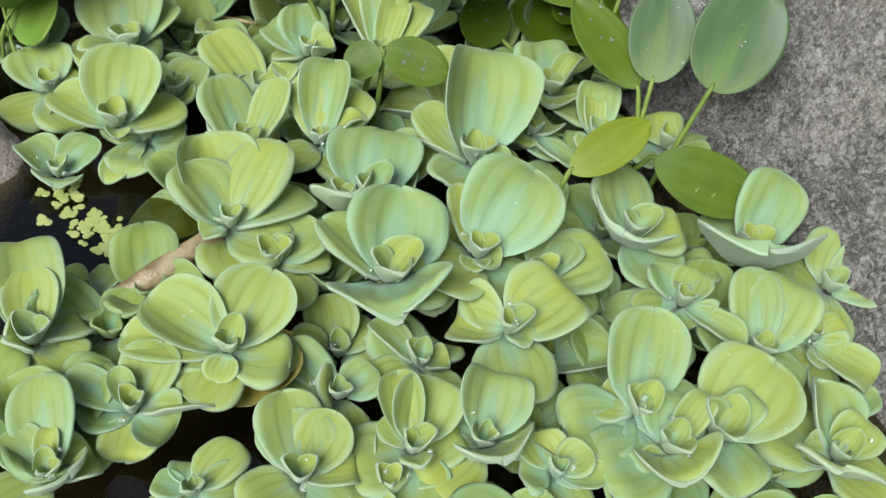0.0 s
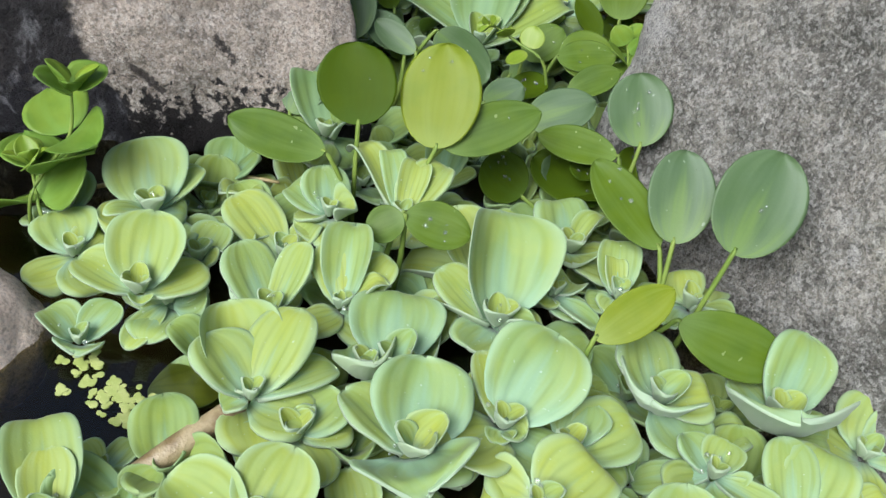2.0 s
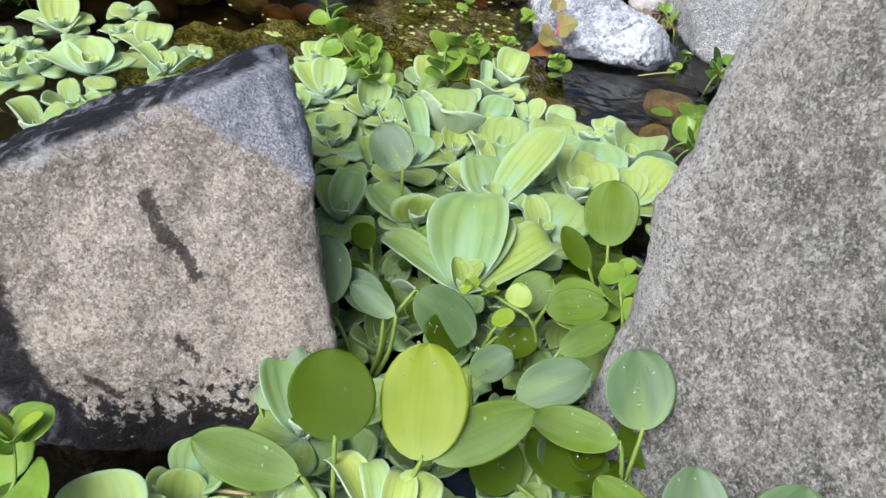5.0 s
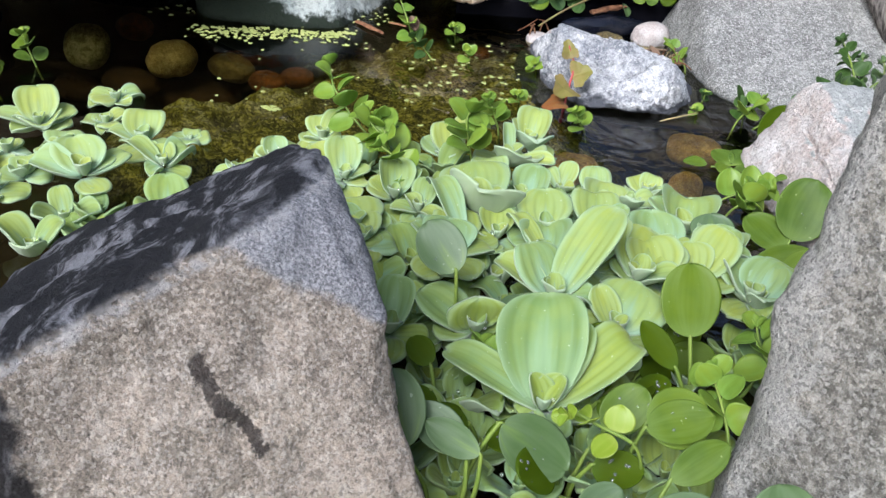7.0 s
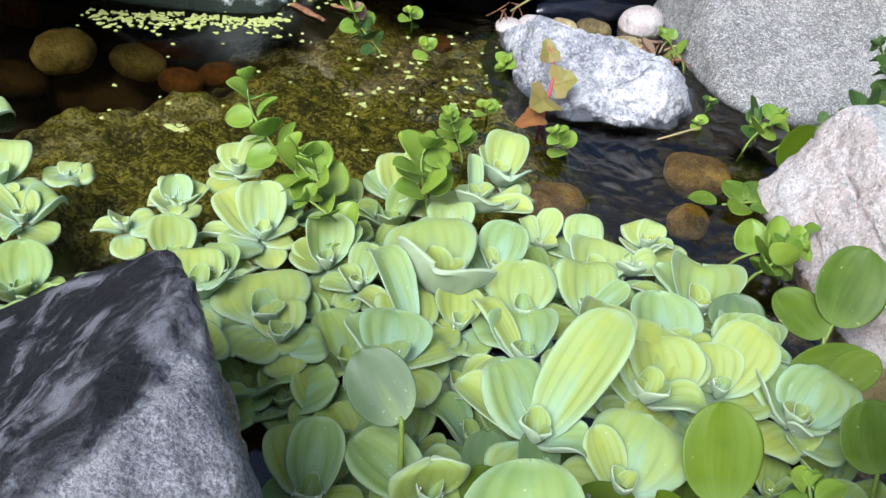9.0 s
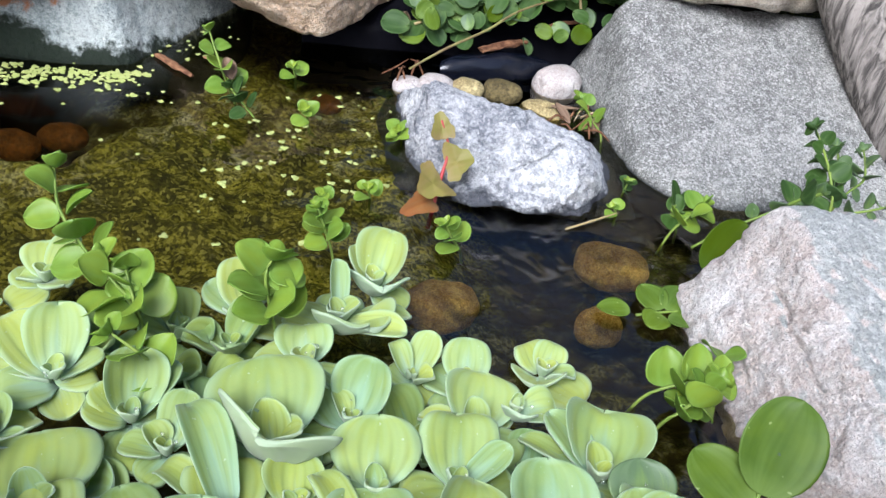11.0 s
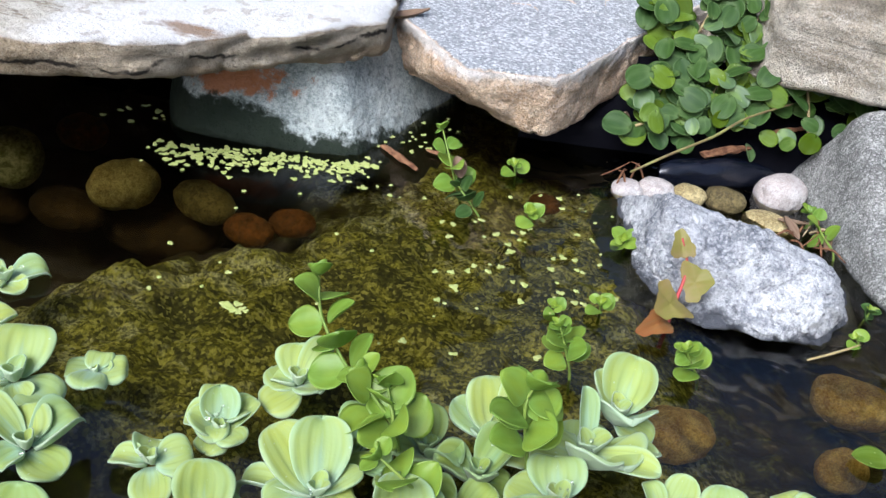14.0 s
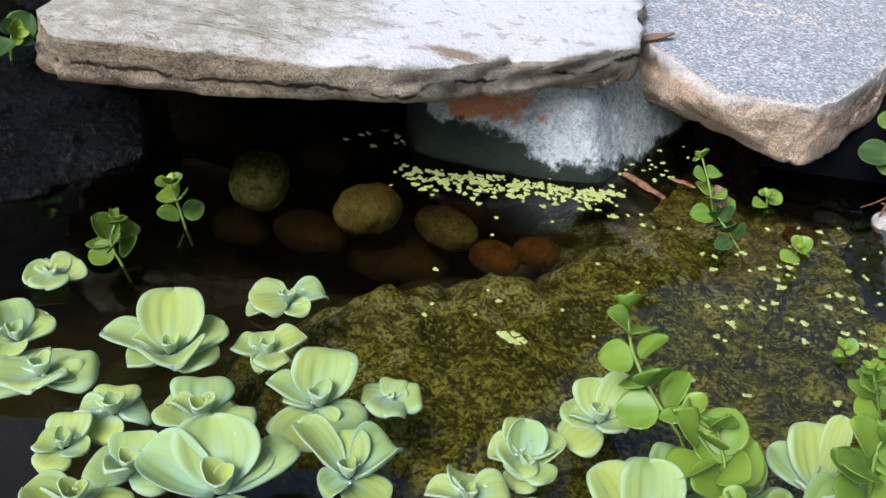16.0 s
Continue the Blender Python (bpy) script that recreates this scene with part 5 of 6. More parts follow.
moneywort([(-0.046, 0.907, 0.020), (-0.064, 0.917, 0.035), (-0.078, 0.927, 0.050), (-0.085, 0.944, 0.062)], 5, 0.0179, JENNY, seed=1)
moneywort([(-0.031, 0.885, 0.030), (-0.041, 0.889, 0.040), (-0.049, 0.897, 0.045)], 3, 0.0189, JENNY, seed=2)
moneywort([(0.056, 0.979, 0.006), (0.050, 0.983, 0.020), (0.045, 0.987, 0.030)], 5, 0.0137, JENNY, seed=3)
moneywort([(0.036, 0.891, 0.020), (0.032, 0.893, 0.035), (0.029, 0.896, 0.050), (0.031, 0.902, 0.055)], 5, 0.0210, JENNY, seed=4)
moneywort([(-0.025, 0.881, 0.020), (-0.030, 0.883, 0.035), (-0.036, 0.893, 0.045)], 4, 0.0189, JENNY, seed=5)
moneywort([(0.133, 1.007, 0.000), (0.126, 1.006, 0.010), (0.122, 1.006, 0.018)], 4, 0.0126, JENNY, seed=6)
moneywort([(-0.016, 1.133, 0.000), (-0.028, 1.136, 0.012), (-0.035, 1.142, 0.016)], 4, 0.0137, JENNY_DARK, seed=7)
moneywort([(-0.032, 1.148, 0.000), (-0.043, 1.147, 0.030), (-0.054, 1.161, 0.048)], 4, 0.0137, JENNY, seed=8)
moneywort([(0.004, 1.205, 0.000), (0.002, 1.204, 0.008)], 2, 0.0126, JENNY, seed=9)
moneywort([(0.022, 1.141, 0.000), (0.020, 1.133, 0.012)], 2, 0.0126, JENNY, seed=10)
moneywort([(0.046, 1.040, 0.000), (0.044, 1.037, 0.006)], 2, 0.0084, JENNY, seed=11)
moneywort([(0.074, 1.050, 0.000), (0.072, 1.046, 0.010)], 2, 0.0105, JENNY, seed=12)
moneywort([(0.091, 1.138, 0.000), (0.088, 1.131, 0.008)], 3, 0.0105, JENNY, seed=13)
moneywort([(0.274, 1.045, 0.010), (0.281, 1.047, 0.020), (0.296, 1.062, 0.025)], 4, 0.0147, JENNY, seed=14)
moneywort([(0.282, 1.060, 0.010), (0.274, 1.057, 0.020), (0.285, 1.071, 0.020)], 3, 0.0147, JENNY_DARK, seed=15)
moneywort([(0.228, 0.888, 0.010), (0.241, 0.888, 0.020), (0.261, 0.888, 0.028)], 5, 0.0189, JENNY, seed=17)
moneywort([(0.246, 1.177, 0.005), (0.239, 1.192, 0.010), (0.235, 1.222, 0.012)], 4, 0.0126, JENNY, seed=18)
moneywort([(0.244, 1.075, -0.000), (0.241, 1.075, 0.004)], 2, 0.0084, JENNY, seed=19)
moneywort([(0.361, 1.033, 0.060), (0.358, 1.053, 0.075), (0.354, 1.076, 0.085)], 7, 0.0126, JENNY_DARK, seed=20)
moneywort([(0.328, 1.026, 0.050), (0.343, 1.035, 0.055), (0.364, 1.040, 0.060)], 5, 0.0147, JENNY_DARK, seed=21)
moneywort([(0.254, 1.104, 0.000), (0.255, 1.104, 0.008)], 2, 0.0105, JENNY_DARK, seed=22)
moneywort([(-0.079, 0.397, 0.020), (-0.076, 0.408, 0.030), (-0.068, 0.416, 0.045), (-0.068, 0.421, 0.065)], 3, 0.0263, JENNY, seed=23)
moneywort([(-0.074, 0.395, 0.015), (-0.082, 0.406, 0.020), (-0.084, 0.408, 0.030)], 2, 0.0242, JENNY, seed=24)
moneywort([(0.126, 0.578, 0.050), (0.111, 0.582, 0.055), (0.096, 0.585, 0.060), (0.092, 0.581, 0.062)], 3, 0.0115, JENNY_LIME, seed=25)
moneywort([(0.180, 0.606, 0.030), (0.177, 0.622, 0.040), (0.174, 0.643, 0.045)], 5, 0.0168, JENNY, seed=26)
moneywort([(0.217, 0.662, 0.030), (0.208, 0.676, 0.040), (0.207, 0.689, 0.045)], 4, 0.0168, JENNY, seed=27)
moneywort([(0.063, 0.635, 0.030), (0.053, 0.658, 0.030)], 2, 0.0210, JENNY, seed=28)
moneywort([(0.231, 0.865, 0.015), (0.240, 0.867, 0.025), (0.258, 0.883, 0.030)], 5, 0.0158, JENNY, seed=29)
moneywort([(-0.358, 1.002, 0.000), (-0.365, 1.006, 0.015), (-0.369, 1.006, 0.028)], 3, 0.0147, GREEN, seed=30)
moneywort([(-0.371, 0.952, 0.000), (-0.379, 0.955, 0.012), (-0.379, 0.961, 0.022)], 4, 0.0168, GREEN, seed=31)
moneywort([(-0.540, 1.089, 0.060), (-0.526, 1.079, 0.070)], 2, 0.0210, JENNY_DARK, seed=32)
moneywort([(-0.005, 0.851, 0.020), (-0.014, 0.846, 0.035), (-0.030, 0.849, 0.045)], 3, 0.0147, JENNY, seed=33)
moneywort([(0.266, 0.909, 0.015), (0.272, 0.915, 0.020), (0.255, 0.894, 0.020)], 3, 0.0126, JENNY, seed=35)
for n, (route, pairs) in enumerate((
        ([(0.305, 1.030, 0.030), (0.345, 1.035, 0.055), (0.365, 1.045, 0.062), (0.377, 1.068, 0.062), (0.387, 1.100, 0.064)], 9),
        ([(0.360, 1.040, 0.040), (0.387, 1.034, 0.054), (0.410, 1.042, 0.058)], 5),
        ([(0.385, 1.060, 0.050), (0.398, 1.070, 0.058), (0.409, 1.104, 0.062)], 5))):
    moneywort(route, pairs, 0.0105, TEAL, "grey-green creeping moneywort between two pale rocks", 0.1, seed=50 + n)

# flat leaves afloat on the rippled pool
afloat = root("moneywort", 0.256, 0.966, 0.002, "grey-green moneywort leaves lying flat on the water", "creeping plant", "moneywort sprigs")
tube("stem", afloat, [Vector((-0.018, -0.004, 0.001)), Vector((0.0, 0.0, 0.003)), Vector((0.026, 0.006, 0.004))], [0.0009, 0.0009, 0.0008], STEM)
for k, (dx, dy, dz, size) in enumerate(((-0.012, 0.020, 0.005, 0.024), (0.016, 0.019, 0.007, 0.025), (-0.013, -0.014, 0.003, 0.021), (0.014, -0.010, 0.004, 0.019), (-0.040, -0.003, 0.002, 0.017))):
    far = Vector((dx, dy, dz))
    near = far.normalized() * (0.003 if k < 4 else 0.022)
    leaf("leaf", afloat, near + Vector((0, 0, 0.002)), far * 1.05, size * 0.9, [GREEN, GREEN], shape="ovate", face=Vector((0.05 * k - 0.1, -0.12, 1.0)), cup=0.15, bend=-0.1, thick=0.0006, wavy=0.06, nu=8, nv=9, rng=random.Random(340 + k))
# ---- the creeper on the bank ----
bankrng = random.Random(11)
creeper = root("creeping_plant", 0.16, 1.33, 0.03, "dense green creeping plant with round leaves hanging down the bank", "creeping plant")


def bank_spot(a, b):
    """A spot on the creeper's slope: a along it, b up it."""
    return Vector((0.082 + 0.195 * a, 1.262 + 0.045 * a + 0.085 * b, 0.022 + 0.095 * b))


for i in range(330):
    a, b = bankrng.random() * 1.12, bankrng.random()
    if b < 0.3 and a > 0.35 + b and bankrng.random() < 0.8:
        continue
    p = bank_spot(a, b) + Vector((0, -0.6, 0.8)) * bankrng.uniform(0.0, 0.024) - Vector((0.16, 1.33, 0.03))
    g = bankrng.uniform(0, 6.28)
    s = bankrng.uniform(0.012, 0.021)
    d = Vector((math.cos(g), math.sin(g) * 0.7, math.sin(g) * 0.7)).normalized() * s
    m = bankrng.choice((JENNY_DARK, JENNY_DARK, JENNY_DARK, JENNY_DARK, JENNY_DARK, TEAL, DEEP, GREEN, GREEN))
    leaf("leaf", creeper, p, p + d, s * bankrng.uniform(0.95, 1.15), [m, m], shape="heart", cup=bankrng.uniform(-0.1, 0.35), bend=bankrng.uniform(-0.3, 0.15), wavy=0.06, thick=0.0005, face=(bankrng.uniform(-0.6, 0.6), -0.6 + bankrng.uniform(-0.5, 0.5), 0.8), roll=bankrng.uniform(-0.2, 0.2), nu=8, nv=8, rng=bankrng)
for a0, b0, a1, b1 in ((0.05, 0.05, 0.95, 0.5), (0.3, 0.1, 0.5, 0.9), (0.1, 0.2, 0.3, 0.95), (0.8, 0.1, 0.7, 0.8)):
    ps = [bank_spot(a0 + (a1 - a0) * q, b0 + (b1 - b0) * q) - Vector((0.16, 1.33, 0.03)) + Vector((0, 0, 0.006 + 0.004 * (i % 2))) for i, q in enumerate((0, 0.3, 0.65, 1))]
    tube("stem", creeper, ps, [0.0012, 0.0013, 0.0012, 0.001], PALE_STEM)

tube("runner", creeper, [Vector(p) - Vector((0.16, 1.33, 0.03)) for p in ((0.092, 1.222, 0.014), (0.118, 1.226, 0.034), (0.150, 1.248, 0.046), (0.176, 1.272, 0.057), (0.217, 1.309, 0.062))], [0.0009, 0.0011, 0.0011, 0.0010, 0.0008], RUNNER, 8, "tan woody runner")

# ---- the liner, pebbles, bark and other litter ----
lv, lf = [], []
for j in range(21):
    for i in range(31):
        a, b = i / 30, 0.75 * j / 20
        wob = noise.fractal(Vector((a * 6, b * 4, 2.2)), 1.0, 2.0, 3)
        lv.append((0.0 + 0.31 * a, 1.255 + 0.04 * a + 0.10 * b + 0.006 * wob, -0.03 + 0.045 * smooth(0.0, 0.3, b) + 0.09 * b * b + 0.008 * wob))
for j in range(20):
    for i in range(30):
        lf.append((j * 31 + i, j * 31 + i + 1, (j + 1) * 31 + i + 1, (j + 1) * 31 + i))
tagged(mesh_part("pond_liner", lv, lf, LINER), "black plastic pond liner folded over the bank", "liner", kind="structure")


fv, ff = [], []
for i in range(25):
    a = i / 24
    for j in range(13):
        g = math.pi * (j / 12) * 1.1 - 0.2
        r = 0.015 * math.sin(math.pi * min(1.0, 0.08 + a * 0.92)) ** 0.5 * (1 + 0.25 * noise.noise(Vector((a * 5, g, 3.1))))
        fv.append((0.118 + 0.105 * a, 1.252 + 0.038 * a - r * 0.9 * math.cos(g), 0.002 + r * 1.15 * math.sin(g)))
for i in range(24):
    for j in range(12):
        ff.append((i * 13 + j, i * 13 + j + 1, (i + 1) * 13 + j + 1, (i + 1) * 13 + j))
tagged(mesh_part("liner_fold", fv, ff, LINER_FOLD), "glossy black fold of the pond liner behind pebbles", "liner", kind="structure")


def pebble(x, y, z, sx, sy, sz, mat, label, turn=0.0, seed=0):
    return rock("pebble", (x, y, z), (sx, sy, sz), [], mat, label, seed, 5, 0.0016, coarse=30.0, turn=turn, category="pebble", flat=2.3, ridges=0.3)


pebble(0.093, 1.218, 0.0, 0.014, 0.012, 0.009, PEBBLE_WHITE, "pinkish white pebble at the waterline", 10, 21)
pebble(0.116, 1.222, 0.002, 0.016, 0.013, 0.010, PEBBLE_WHITE, "pinkish white pebble at the waterline", -15, 22)
pebble(0.219, 1.257, 0.004, 0.021, 0.018, 0.016, PEBBLE_WHITE, "round white pebble beside the black liner", 20, 23)
pebble(0.141, 1.222, 0.005, 0.013, 0.010, 0.009, PEBBLE_TAN, "small tan pebble behind the marbled rock", 0, 24)
pebble(0.170, 1.226, 0.005, 0.016, 0.012, 0.010, PEBBLE_BROWN, "wet brown pebble behind the marbled rock", 0, 25)
pebble(0.208, 1.215, -0.004, 0.022, 0.012, 0.009, PEBBLE_TAN, "tan pebble half under water", -20, 26)
pebble(-0.364, 1.120, -0.027, 0.022, 0.020, 0.023, PEBBLE_GREEN, "mossy grey-green cobble under water", 0, 27)
pebble(-0.329, 1.161, -0.017, 0.018, 0.015, 0.013, PEBBLE_RUST, "rust-brown cobble under water", 0, 28)
pebble(-0.278, 1.120, -0.030, 0.026, 0.017, 0.019, PEBBLE_TAN, "tan cobble under water", 38, 29)
pebble(-0.219, 1.129, -0.036, 0.026, 0.016, 0.013, PEBBLE_BROWN, "mottled brown cobble under water", -20, 30)
pebble(-0.176, 1.106, -0.036, 0.019, 0.013, 0.011, PEBBLE_RUST, "orange-brown pebble under water", -10, 31)
pebble(-0.150, 1.127, -0.037, 0.017, 0.012, 0.010, PEBBLE_RUST, "orange-brown pebble under water", 10, 32)
# three deep cobbles, their dimness under murky water painted in
pebble(-0.321, 1.117, -0.060, 0.030, 0.019, 0.014, PEBBLE_DIM, "rust-brown cobble under water", -5, 33)
pebble(-0.386, 1.132, -0.080, 0.026, 0.020, 0.014, PEBBLE_DIM, "brown cobble deep under water", 0, 34)
pebble(-0.259, 1.141, -0.080, 0.046, 0.024, 0.018, PEBBLE_DIM, "large rust-brown cobble deep under water", 8, 35)
pebble(0.031, 1.190, -0.012, 0.013, 0.010, 0.006, PEBBLE_RUST, "reddish pebble on the algae shelf", -20, 36)

pebble(0.243, 1.046, -0.026, 0.026, 0.017, 0.015, PEBBLE_AMBER, "amber stone under the rippled water", -10, 37)
pebble(0.126, 0.984, -0.029, 0.024, 0.016, 0.015, PEBBLE_AMBER, "amber stone under the rippled water", 15, 38)
pebble(0.231, 0.993, -0.036, 0.015, 0.012, 0.013, PEBBLE_AMBER, "small amber stone under the rippled water", 15, 39)
# ---- duckweed: scattered clusters of tiny fronds on the water ----
def duckweed(spots, size, label, seed):
    rng = random.Random(seed)
    verts, faces = [], []
    for x, y in spots:
        g0 = rng.uniform(0, 6.28)
        for q in range(rng.choice((1, 2, 3, 4))):
            g = g0 + q * 2.1 + rng.uniform(-0.4, 0.4)
            r = size * rng.uniform(0.6, 1.3)
            cx, cy = x + math.cos(g) * r * 0.85, y + math.sin(g) * r * 0.85
            n, z = len(verts), 0.0005 + rng.uniform(0, 0.0005)
            verts.append((cx, cy, z + 0.00005))
            for s in range(9):
                h = g + 2 * math.pi * s / 9
                e = r * (1.0 if s else 1.15) * (0.70 + 0.30 * abs(math.cos(h - g))) * rng.uniform(0.88, 1.08)
                verts.append((cx + math.cos(h) * e, cy + math.sin(h) * e, z))
            for s in range(9):
                h = g + 2 * math.pi * s / 9
                verts.append((cx + math.cos(h) * r * 0.98, cy + math.sin(h) * r * 0.98, z - 0.0004))
            for s in range(9):
                s2 = (s + 1) % 9
                faces.append((n, n + 1 + s, n + 1 + s2))
                faces.append((n + 1 + s, n + 10 + s, n + 10 + s2, n + 1 + s2))
    weed = mesh_part("duckweed", verts, faces, FROND)
    weed.data.polygons.foreach_set("use_smooth", [False] * len(faces))
    return tagged(weed, label, "duckweed", kind="stuff")


dr = random.Random(31)
band = []
for _ in range(270):
    a = dr.random()
    band.append((-0.255 + 0.15 * a + dr.gauss(0, 0.004), 1.143 + 0.030 * a - abs(dr.gauss(0, 0.018)) * (1 - 0.3 * a)))
for _ in range(22):
    a = dr.random()
    band.append((-0.115 + 0.05 * a + dr.gauss(0, 0.008), 1.185 + 0.075 * a + dr.gauss(0, 0.012)))
for _ in range(14):
    band.append((dr.gauss(-0.285, 0.014), dr.gauss(1.18, 0.01)))
duckweed(band, 0.0014, "bright green duckweed drifted against the grey boulder", 1)
field = []
for _ in range(75):
    field.append((dr.gauss(0.0, 0.05), dr.gauss(1.095, 0.05)))
for _ in range(34):
    field.append((dr.uniform(-0.2, 0.1), dr.uniform(0.97, 1.23)))
for _ in range(9):
    field.append((dr.gauss(-0.139, 0.004), dr.gauss(0.976, 0.003)))
duckweed([p for p in field if p[1] < 1.2 and p[0] < 0.085], 0.0014, "scattered yellow-green duckweed on the open water", 2)
duckweed([(-0.030 + 0.045 * q + dr.gauss(0, 0.004), 0.335 - 0.022 * q + dr.gauss(0, 0.006)) for q in [dr.random() for _ in range(44)]], 0.0016, "yellow-green duckweed beside the pinkish stone", 3)

# ---- water drops on the rosettes ----
k = Mat("water_drop", 0.02, 0.5)
k.b.inputs["Base Color"].default_value = (0.9, 0.95, 0.9, 1)
k.b.inputs["Transmission Weight"].default_value = 0.9
k.b.inputs["IOR"].default_value = 1.33
bm = bmesh.new()
for x, y, z, size in LETTUCE:
    if size < 0.018:
        continue
    for _ in range(dr.choice((1, 2, 3, 4))):
        r = dr.uniform(0.0005, 0.0013)
        m = Matrix.Translation((x + dr.gauss(0, 0.004), y + dr.gauss(0, 0.004), z + dr.uniform(0.0, 0.006))) @ Matrix.Scale(r, 4)
        bmesh.ops.create_icosphere(bm, subdivisions=2, radius=1.0, matrix=m)
for p in WET_SPOTS:
    bmesh.ops.create_icosphere(bm, subdivisions=2, radius=1.0, matrix=Matrix.Translation(p) @ Matrix.Scale(dr.uniform(0.0007, 0.0013), 4))
tagged(part("water_drops", bm, k.m), "clear water drops lying in the rosettes", "water drops", kind="stuff")

# ---- a red-stemmed seedling before the marbled rock ----
def lobed_leaf(parent, base, tip, width, mat):
    """A maple-like leaf with three toothed lobes, slightly folded along its middle."""
    axis = (tip - base).normalized()
    side = axis.cross(Vector((0.1, -0.6, 0.8))).normalized()
    up = side.cross(axis).normalized()
    length = (tip - base).length * 1.15
    verts, faces, uvs = [], [], []
    n = 48
    for shell in (0, 1):
        for ring in (0.0, 0.35, 0.7, 1.0):
            for i in range(n):
                g = 2 * math.pi * i / n
                lobes = 0.62 + 0.38 * max(abs(math.cos(1.5 * g)) ** 1.5, 0.2) * (1.0 if math.cos(g) > -0.75 else 0.6)
                r = ring * lobes * (1 + 0.05 * math.sin(9 * g) * ring)
                a, b = (0.42 + 0.6 * r * math.cos(g)) * length, 0.62 * width * r * math.sin(g)
                high = 0.25 * abs(b) - 0.18 * length * (a / length - 0.4) ** 2 + 0.04 * width * math.sin(3 * g) * ring - 0.0004 * shell
                verts.append(base + axis * a + side * b + up * high)
                uvs.append((0.5 + b / width * 0.7, a / length * 0.9))
    for shell in (0, 1):
        for k in range(3):
            for i in range(n):
                q = [shell * 4 * n + k * n + i, shell * 4 * n + k * n + (i + 1) % n, shell * 4 * n + (k + 1) * n + (i + 1) % n, shell * 4 * n + (k + 1) * n + i]
                faces.append(tuple(q if shell else reversed(q)))
    return mesh_part("leaf", verts, faces, [mat], parent, None, uvs)


seedling = root("tree_seedling", 0.114, 1.039, 0.0, "small tree seedling with a red stem and bronze leaves", "seedling")
foot = Vector((0.114, 1.039, 0.0))
tube("stem", seedling, [(0, 0, -0.01), (0.003, 0.012, 0.018), (0.006, 0.026, 0.036), (-0.001, 0.034, 0.052)], [0.0016, 0.0013, 0.001, 0.0007], RED_STEM)
for bx, by, bz, tx, ty, tz, wd, mat in ((0.118, 1.052, 0.022, 0.108, 1.038, 0.021, 0.023, SEEDLING_GREEN), (0.119, 1.058, 0.028, 0.132, 1.058, 0.035, 0.021, SEEDLING_GREEN), (0.116, 1.066, 0.042, 0.112, 1.074, 0.053, 0.013, SEEDLING_GREEN), (0.115, 1.045, 0.010, 0.100, 1.028, 0.011, 0.014, REDDISH)):
    lobed_leaf(seedling, Vector((bx, by, bz)) - foot, Vector((bx, by, bz)) - foot + 1.12 * Vector((tx - bx, ty - by, tz - bz)), wd * 1.12, mat)

# ---- bark chips, twigs, dead leaves ----
DEAD_STALK = plain("dead_stalk", (0.34, 0.27, 0.15), (0.16, 0.11, 0.05), 90.0, 0.45, 0.5, 0.6)


def chip(points, wide, label, mat=BARK, name="bark_chip", category="bark", flat=1.0):
    p = [Vector(q) for q in points]
    thing = tube(name, None, [q - p[0] for q in p], [wide * 0.7] + [wide] * (len(p) - 2) + [wide * 0.5], mat, 8)
    if flat < 1:
        rng = random.Random(len(p) + int(1e4 * abs(p[0].x)))
        for v in thing.data.vertices:
            v.co.z *= flat
            v.co += Vector((rng.uniform(-1, 1), rng.uniform(-1, 1), rng.uniform(-0.6, 0.6))) * wide * 0.22
        thing.data.polygons.foreach_set("use_smooth", [False] * len(thing.data.polygons))
    thing.location = p[0]
    return tagged(thing, label, category)


chip([(-0.103, 1.204, 0.002), (-0.086, 1.190, 0.003), (-0.070, 1.177, 0.002)], 0.0035, "reddish brown bark chip floating on the pond", flat=0.5)
chip([(-0.068, 1.211, 0.002), (-0.058, 1.208, 0.003), (-0.049, 1.205, 0.002)], 0.0025, "reddish brown bark chip floating on the pond", flat=0.5)
chip([(0.150, 1.262, 0.022), (0.172, 1.276, 0.028), (0.190, 1.288, 0.028)], 0.0050, "pinkish brown bark strip on the liner", flat=0.5)
chip([(0.199, 1.298, 0.034), (0.220, 1.313, 0.038), (0.245, 1.330, 0.038)], 0.0030, "pinkish brown bark strip on the liner", flat=0.5)
chip([(-0.068, 0.432, 0.004), (-0.031, 0.454, 0.010), (0.014, 0.461, 0.012)], 0.0016, "pale tan runner lying across the water", PALE_STEM, "runner", "plant runner")
chip([(0.018, 0.287, 0.004), (0.030, 0.301, 0.009), (0.042, 0.318, 0.012), (0.052, 0.334, 0.015)], 0.0052, "wet tan dead stalk lying in the water", DEAD_STALK, "dead_stalk", "dead stalk")
chip([(0.205, 1.045, 0.001), (0.225, 1.058, 0.002), (0.245, 1.074, 0.001)], 0.0009, "thin yellow straw on the water", PALE_STEM, "straw", "straw")


def dead_leaf(x, y, z, dx, dy, dz, wd, mat, label):
    thing = leaf("dead_leaf", None, (0, 0, 0), (dx, dy, dz), wd, [mat, mat], shape="oval", cup=0.9, bend=0.5, wavy=0.25, thick=0.0004, nu=10, nv=10, rng=dr)
    thing.location = (x, y, z)
    return tagged(thing, label, "dead leaf")


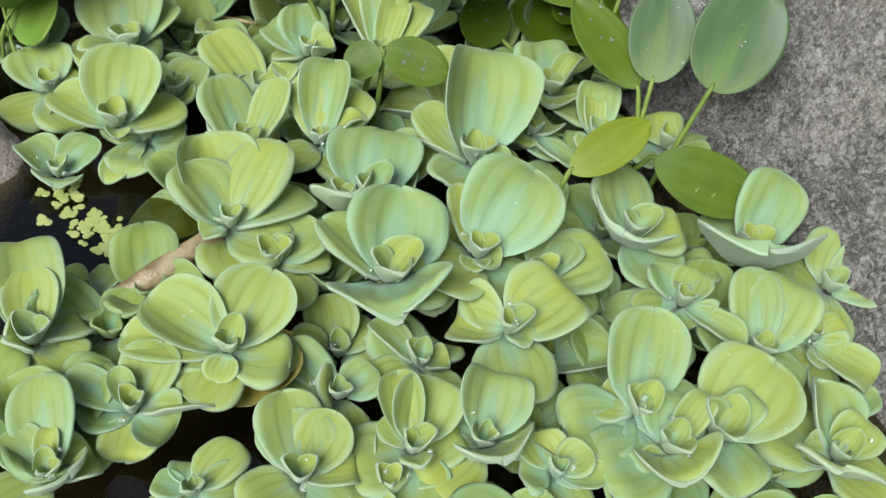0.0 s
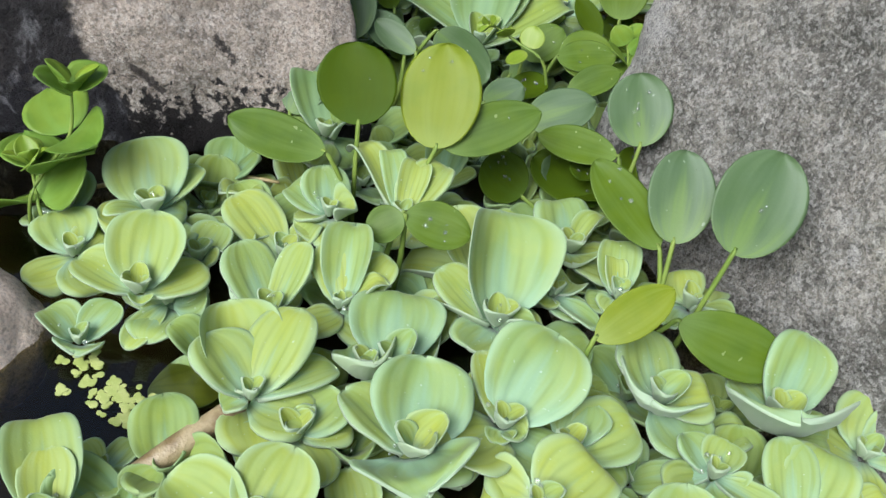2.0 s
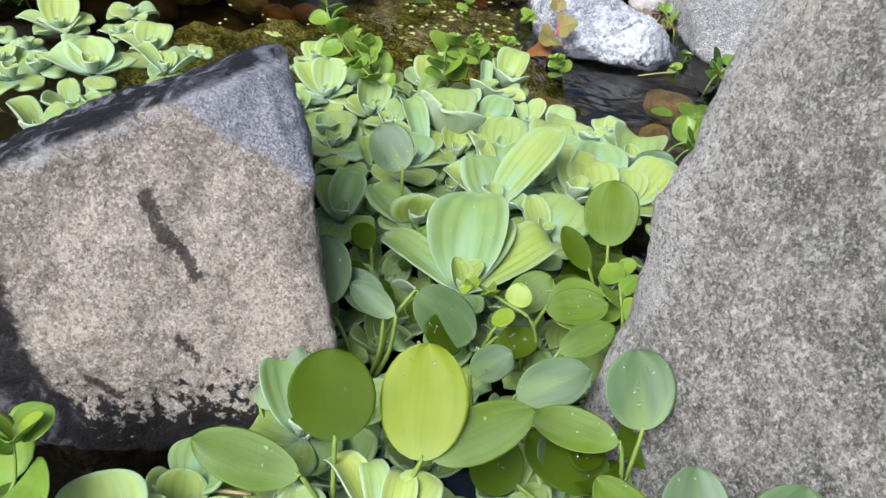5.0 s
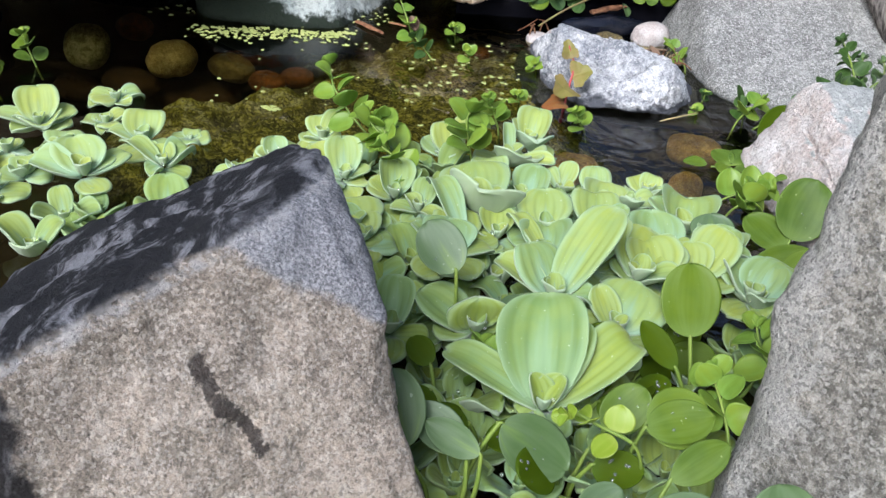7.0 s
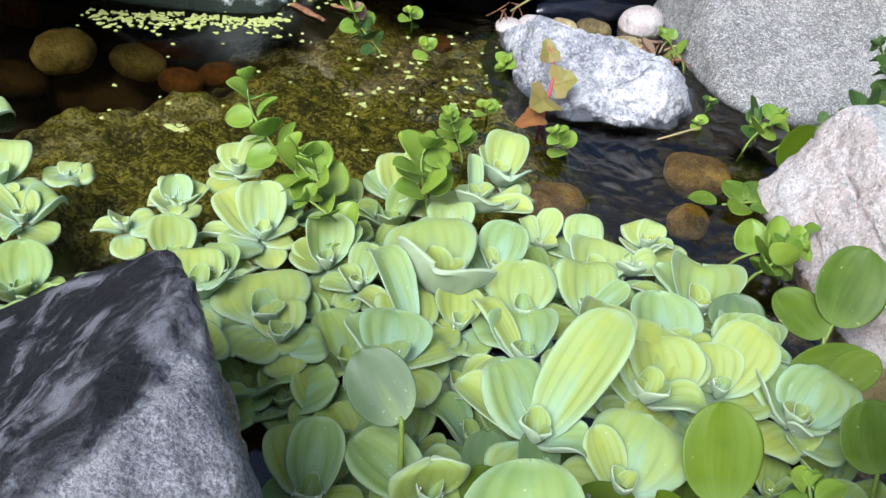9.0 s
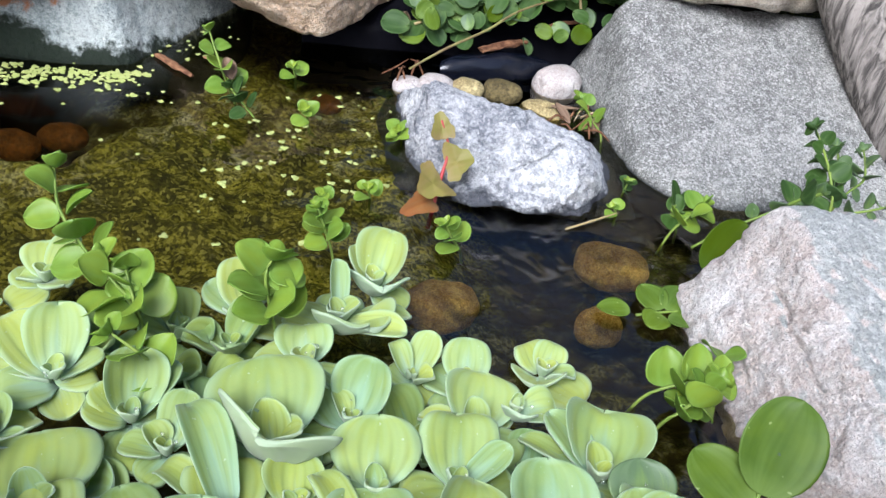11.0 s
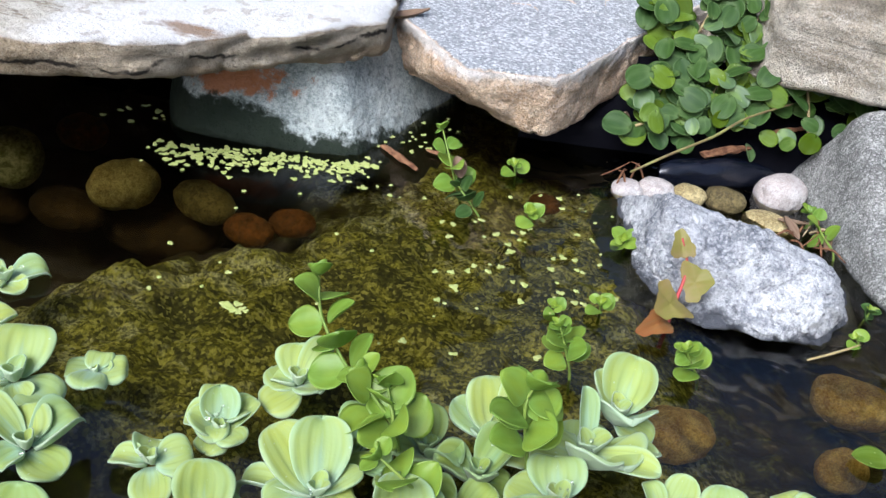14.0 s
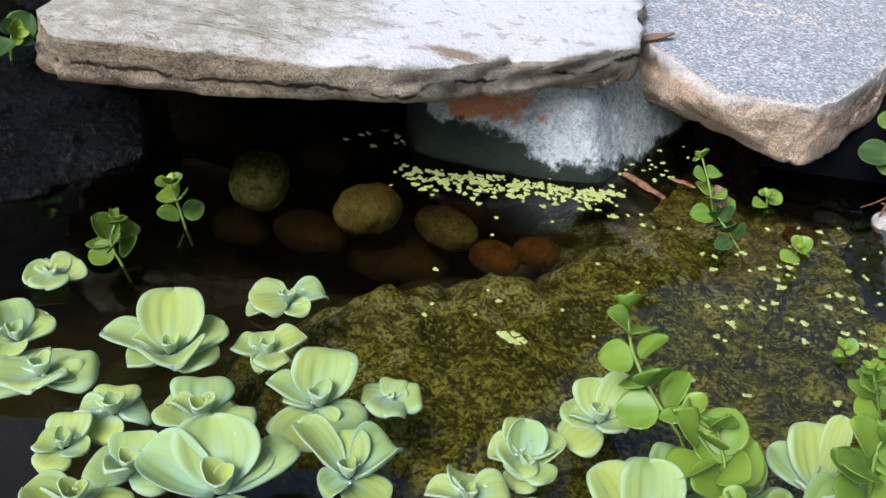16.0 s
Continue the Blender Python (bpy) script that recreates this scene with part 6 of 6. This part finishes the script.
dead_leaf(0.092, 1.280, 0.014, -0.010, 0.004, 0.022, 0.012, DEADLEAF, "dry reddish brown leaf on the liner")
dead_leaf(0.222, 1.186, 0.006, -0.012, 0.016, 0.008, 0.009, DEADLEAF, "curled dry brown leaf between the rocks")
dead_leaf(0.240, 1.176, 0.006, 0.004, 0.018, 0.006, 0.007, DEADLEAF, "curled dry brown leaf between the rocks")
dead_leaf(0.208, 1.208, 0.008, 0.022, -0.006, 0.004, 0.007, DEADLEAF, "curled dry brown leaf between the rocks")
litter = random.Random(77)
for _ in range(12):
    tx, ty, g = 0.226 + litter.uniform(-0.018, 0.018), 1.190 + litter.uniform(-0.022, 0.020), litter.uniform(0, 6.28)
    half = litter.uniform(0.006, 0.014)
    chip([(tx - half * math.cos(g), ty - half * math.sin(g), 0.004), (tx, ty, litter.uniform(0.006, 0.013)), (tx + half * math.cos(g), ty + half * math.sin(g), litter.uniform(0.003, 0.010))], litter.uniform(0.0006, 0.0013), "thin dry twig in the litter between rocks", litter.choice((BARK, DEAD_STALK, BARK)), "twig", "twig")
for _ in range(5):
    tx, ty, g = 0.092 + litter.uniform(-0.012, 0.016), 1.222 + litter.uniform(-0.006, 0.012), litter.uniform(0.3, 2.4)
    half = litter.uniform(0.006, 0.012)
    chip([(tx - half * math.cos(g), ty - 0.6 * half * math.sin(g), 0.006), (tx, ty, litter.uniform(0.012, 0.018)), (tx + half * math.cos(g), ty + 0.6 * half * math.sin(g), litter.uniform(0.012, 0.024))], litter.uniform(0.0006, 0.0011), "thin dry twig lying over the waterline pebble", BARK, "twig", "twig")
dead_leaf(-0.126, 1.258, 0.086, 0.036, 0.022, 0.004, 0.010, DEADLEAF, "grey-brown dry leaf on the buff block")
dead_leaf(-0.040, 1.152, 0.034, 0.006, -0.010, -0.012, 0.012, DEADLEAF, "withered grey-brown leaf on a sprig")
dead_leaf(0.004, 0.333, -0.005, 0.030, 0.006, 0.001, 0.030, LETTUCE_GREEN, "olive lettuce leaf sunken under the water")
dead_leaf(0.075, 0.255, 0.012, 0.012, 0.028, 0.006, 0.030, YELLOWED, "yellowed lettuce leaf under the rosettes")

# ---- a weathered log on the bank, and unseen dark screens added to darken the water's reflections ----
k = Mat("log_bark", 0.9, 0.15)
g = k.noise(1.0, 6.0, 0.65, vec=k.coords("Object", (160, 160, 22)), warp=0.8)
k.colour(k.mix(k.band(g, 0.35, 0.65), (0.05, 0.045, 0.04), (0.30, 0.27, 0.24)))
k.bump(g, 0.9, 0.004)
log = tube("log", None, [(0, 0, 0), (-0.05, 0.07, 0.08), (-0.09, 0.13, 0.15), (-0.13, 0.19, 0.22)], [0.040, 0.040, 0.039, 0.038], k.m, 24)
log.location = (0.505, 1.175, 0.03)
tagged(log, "weathered grey log with furrowed bark", "log")
screen_mat = plain("dark_screen", (0.012, 0.014, 0.010), (0.026, 0.028, 0.021), 3.0, 0.9, 0.1)
# unseen screens: tall at left for dark reflections, low at right for sky
for nm, x0, x1, y0, y1, tall0, tall1 in (("wall_back", -4.0, -0.6, 3.4, 3.5, 2.9, 2.9), ("wall_sloping", -0.6, 0.45, 3.4, 3.5, 2.9, 0.8), ("wall_low", 0.45, 4.0, 3.4, 3.5, 0.8, 0.8), ("wall_side", -4.0, -3.9, -3.0, 3.4, 2.9, 2.9)):
    corners = [(x, y, z) for x, tall in ((x0, tall0), (x1, tall1)) for y in (y0, y1) for z in (-0.05, tall)]
    wall = mesh_part(nm, corners, [(0, 1, 3, 2), (4, 6, 7, 5), (0, 4, 5, 1), (2, 3, 7, 6), (1, 5, 7, 3), (0, 2, 6, 4)], screen_mat)
    wall.data.polygons.foreach_set("use_smooth", [False] * 6)
    tagged(wall, "unseen dark screen added to darken the water's reflections", "wall", kind="structure")
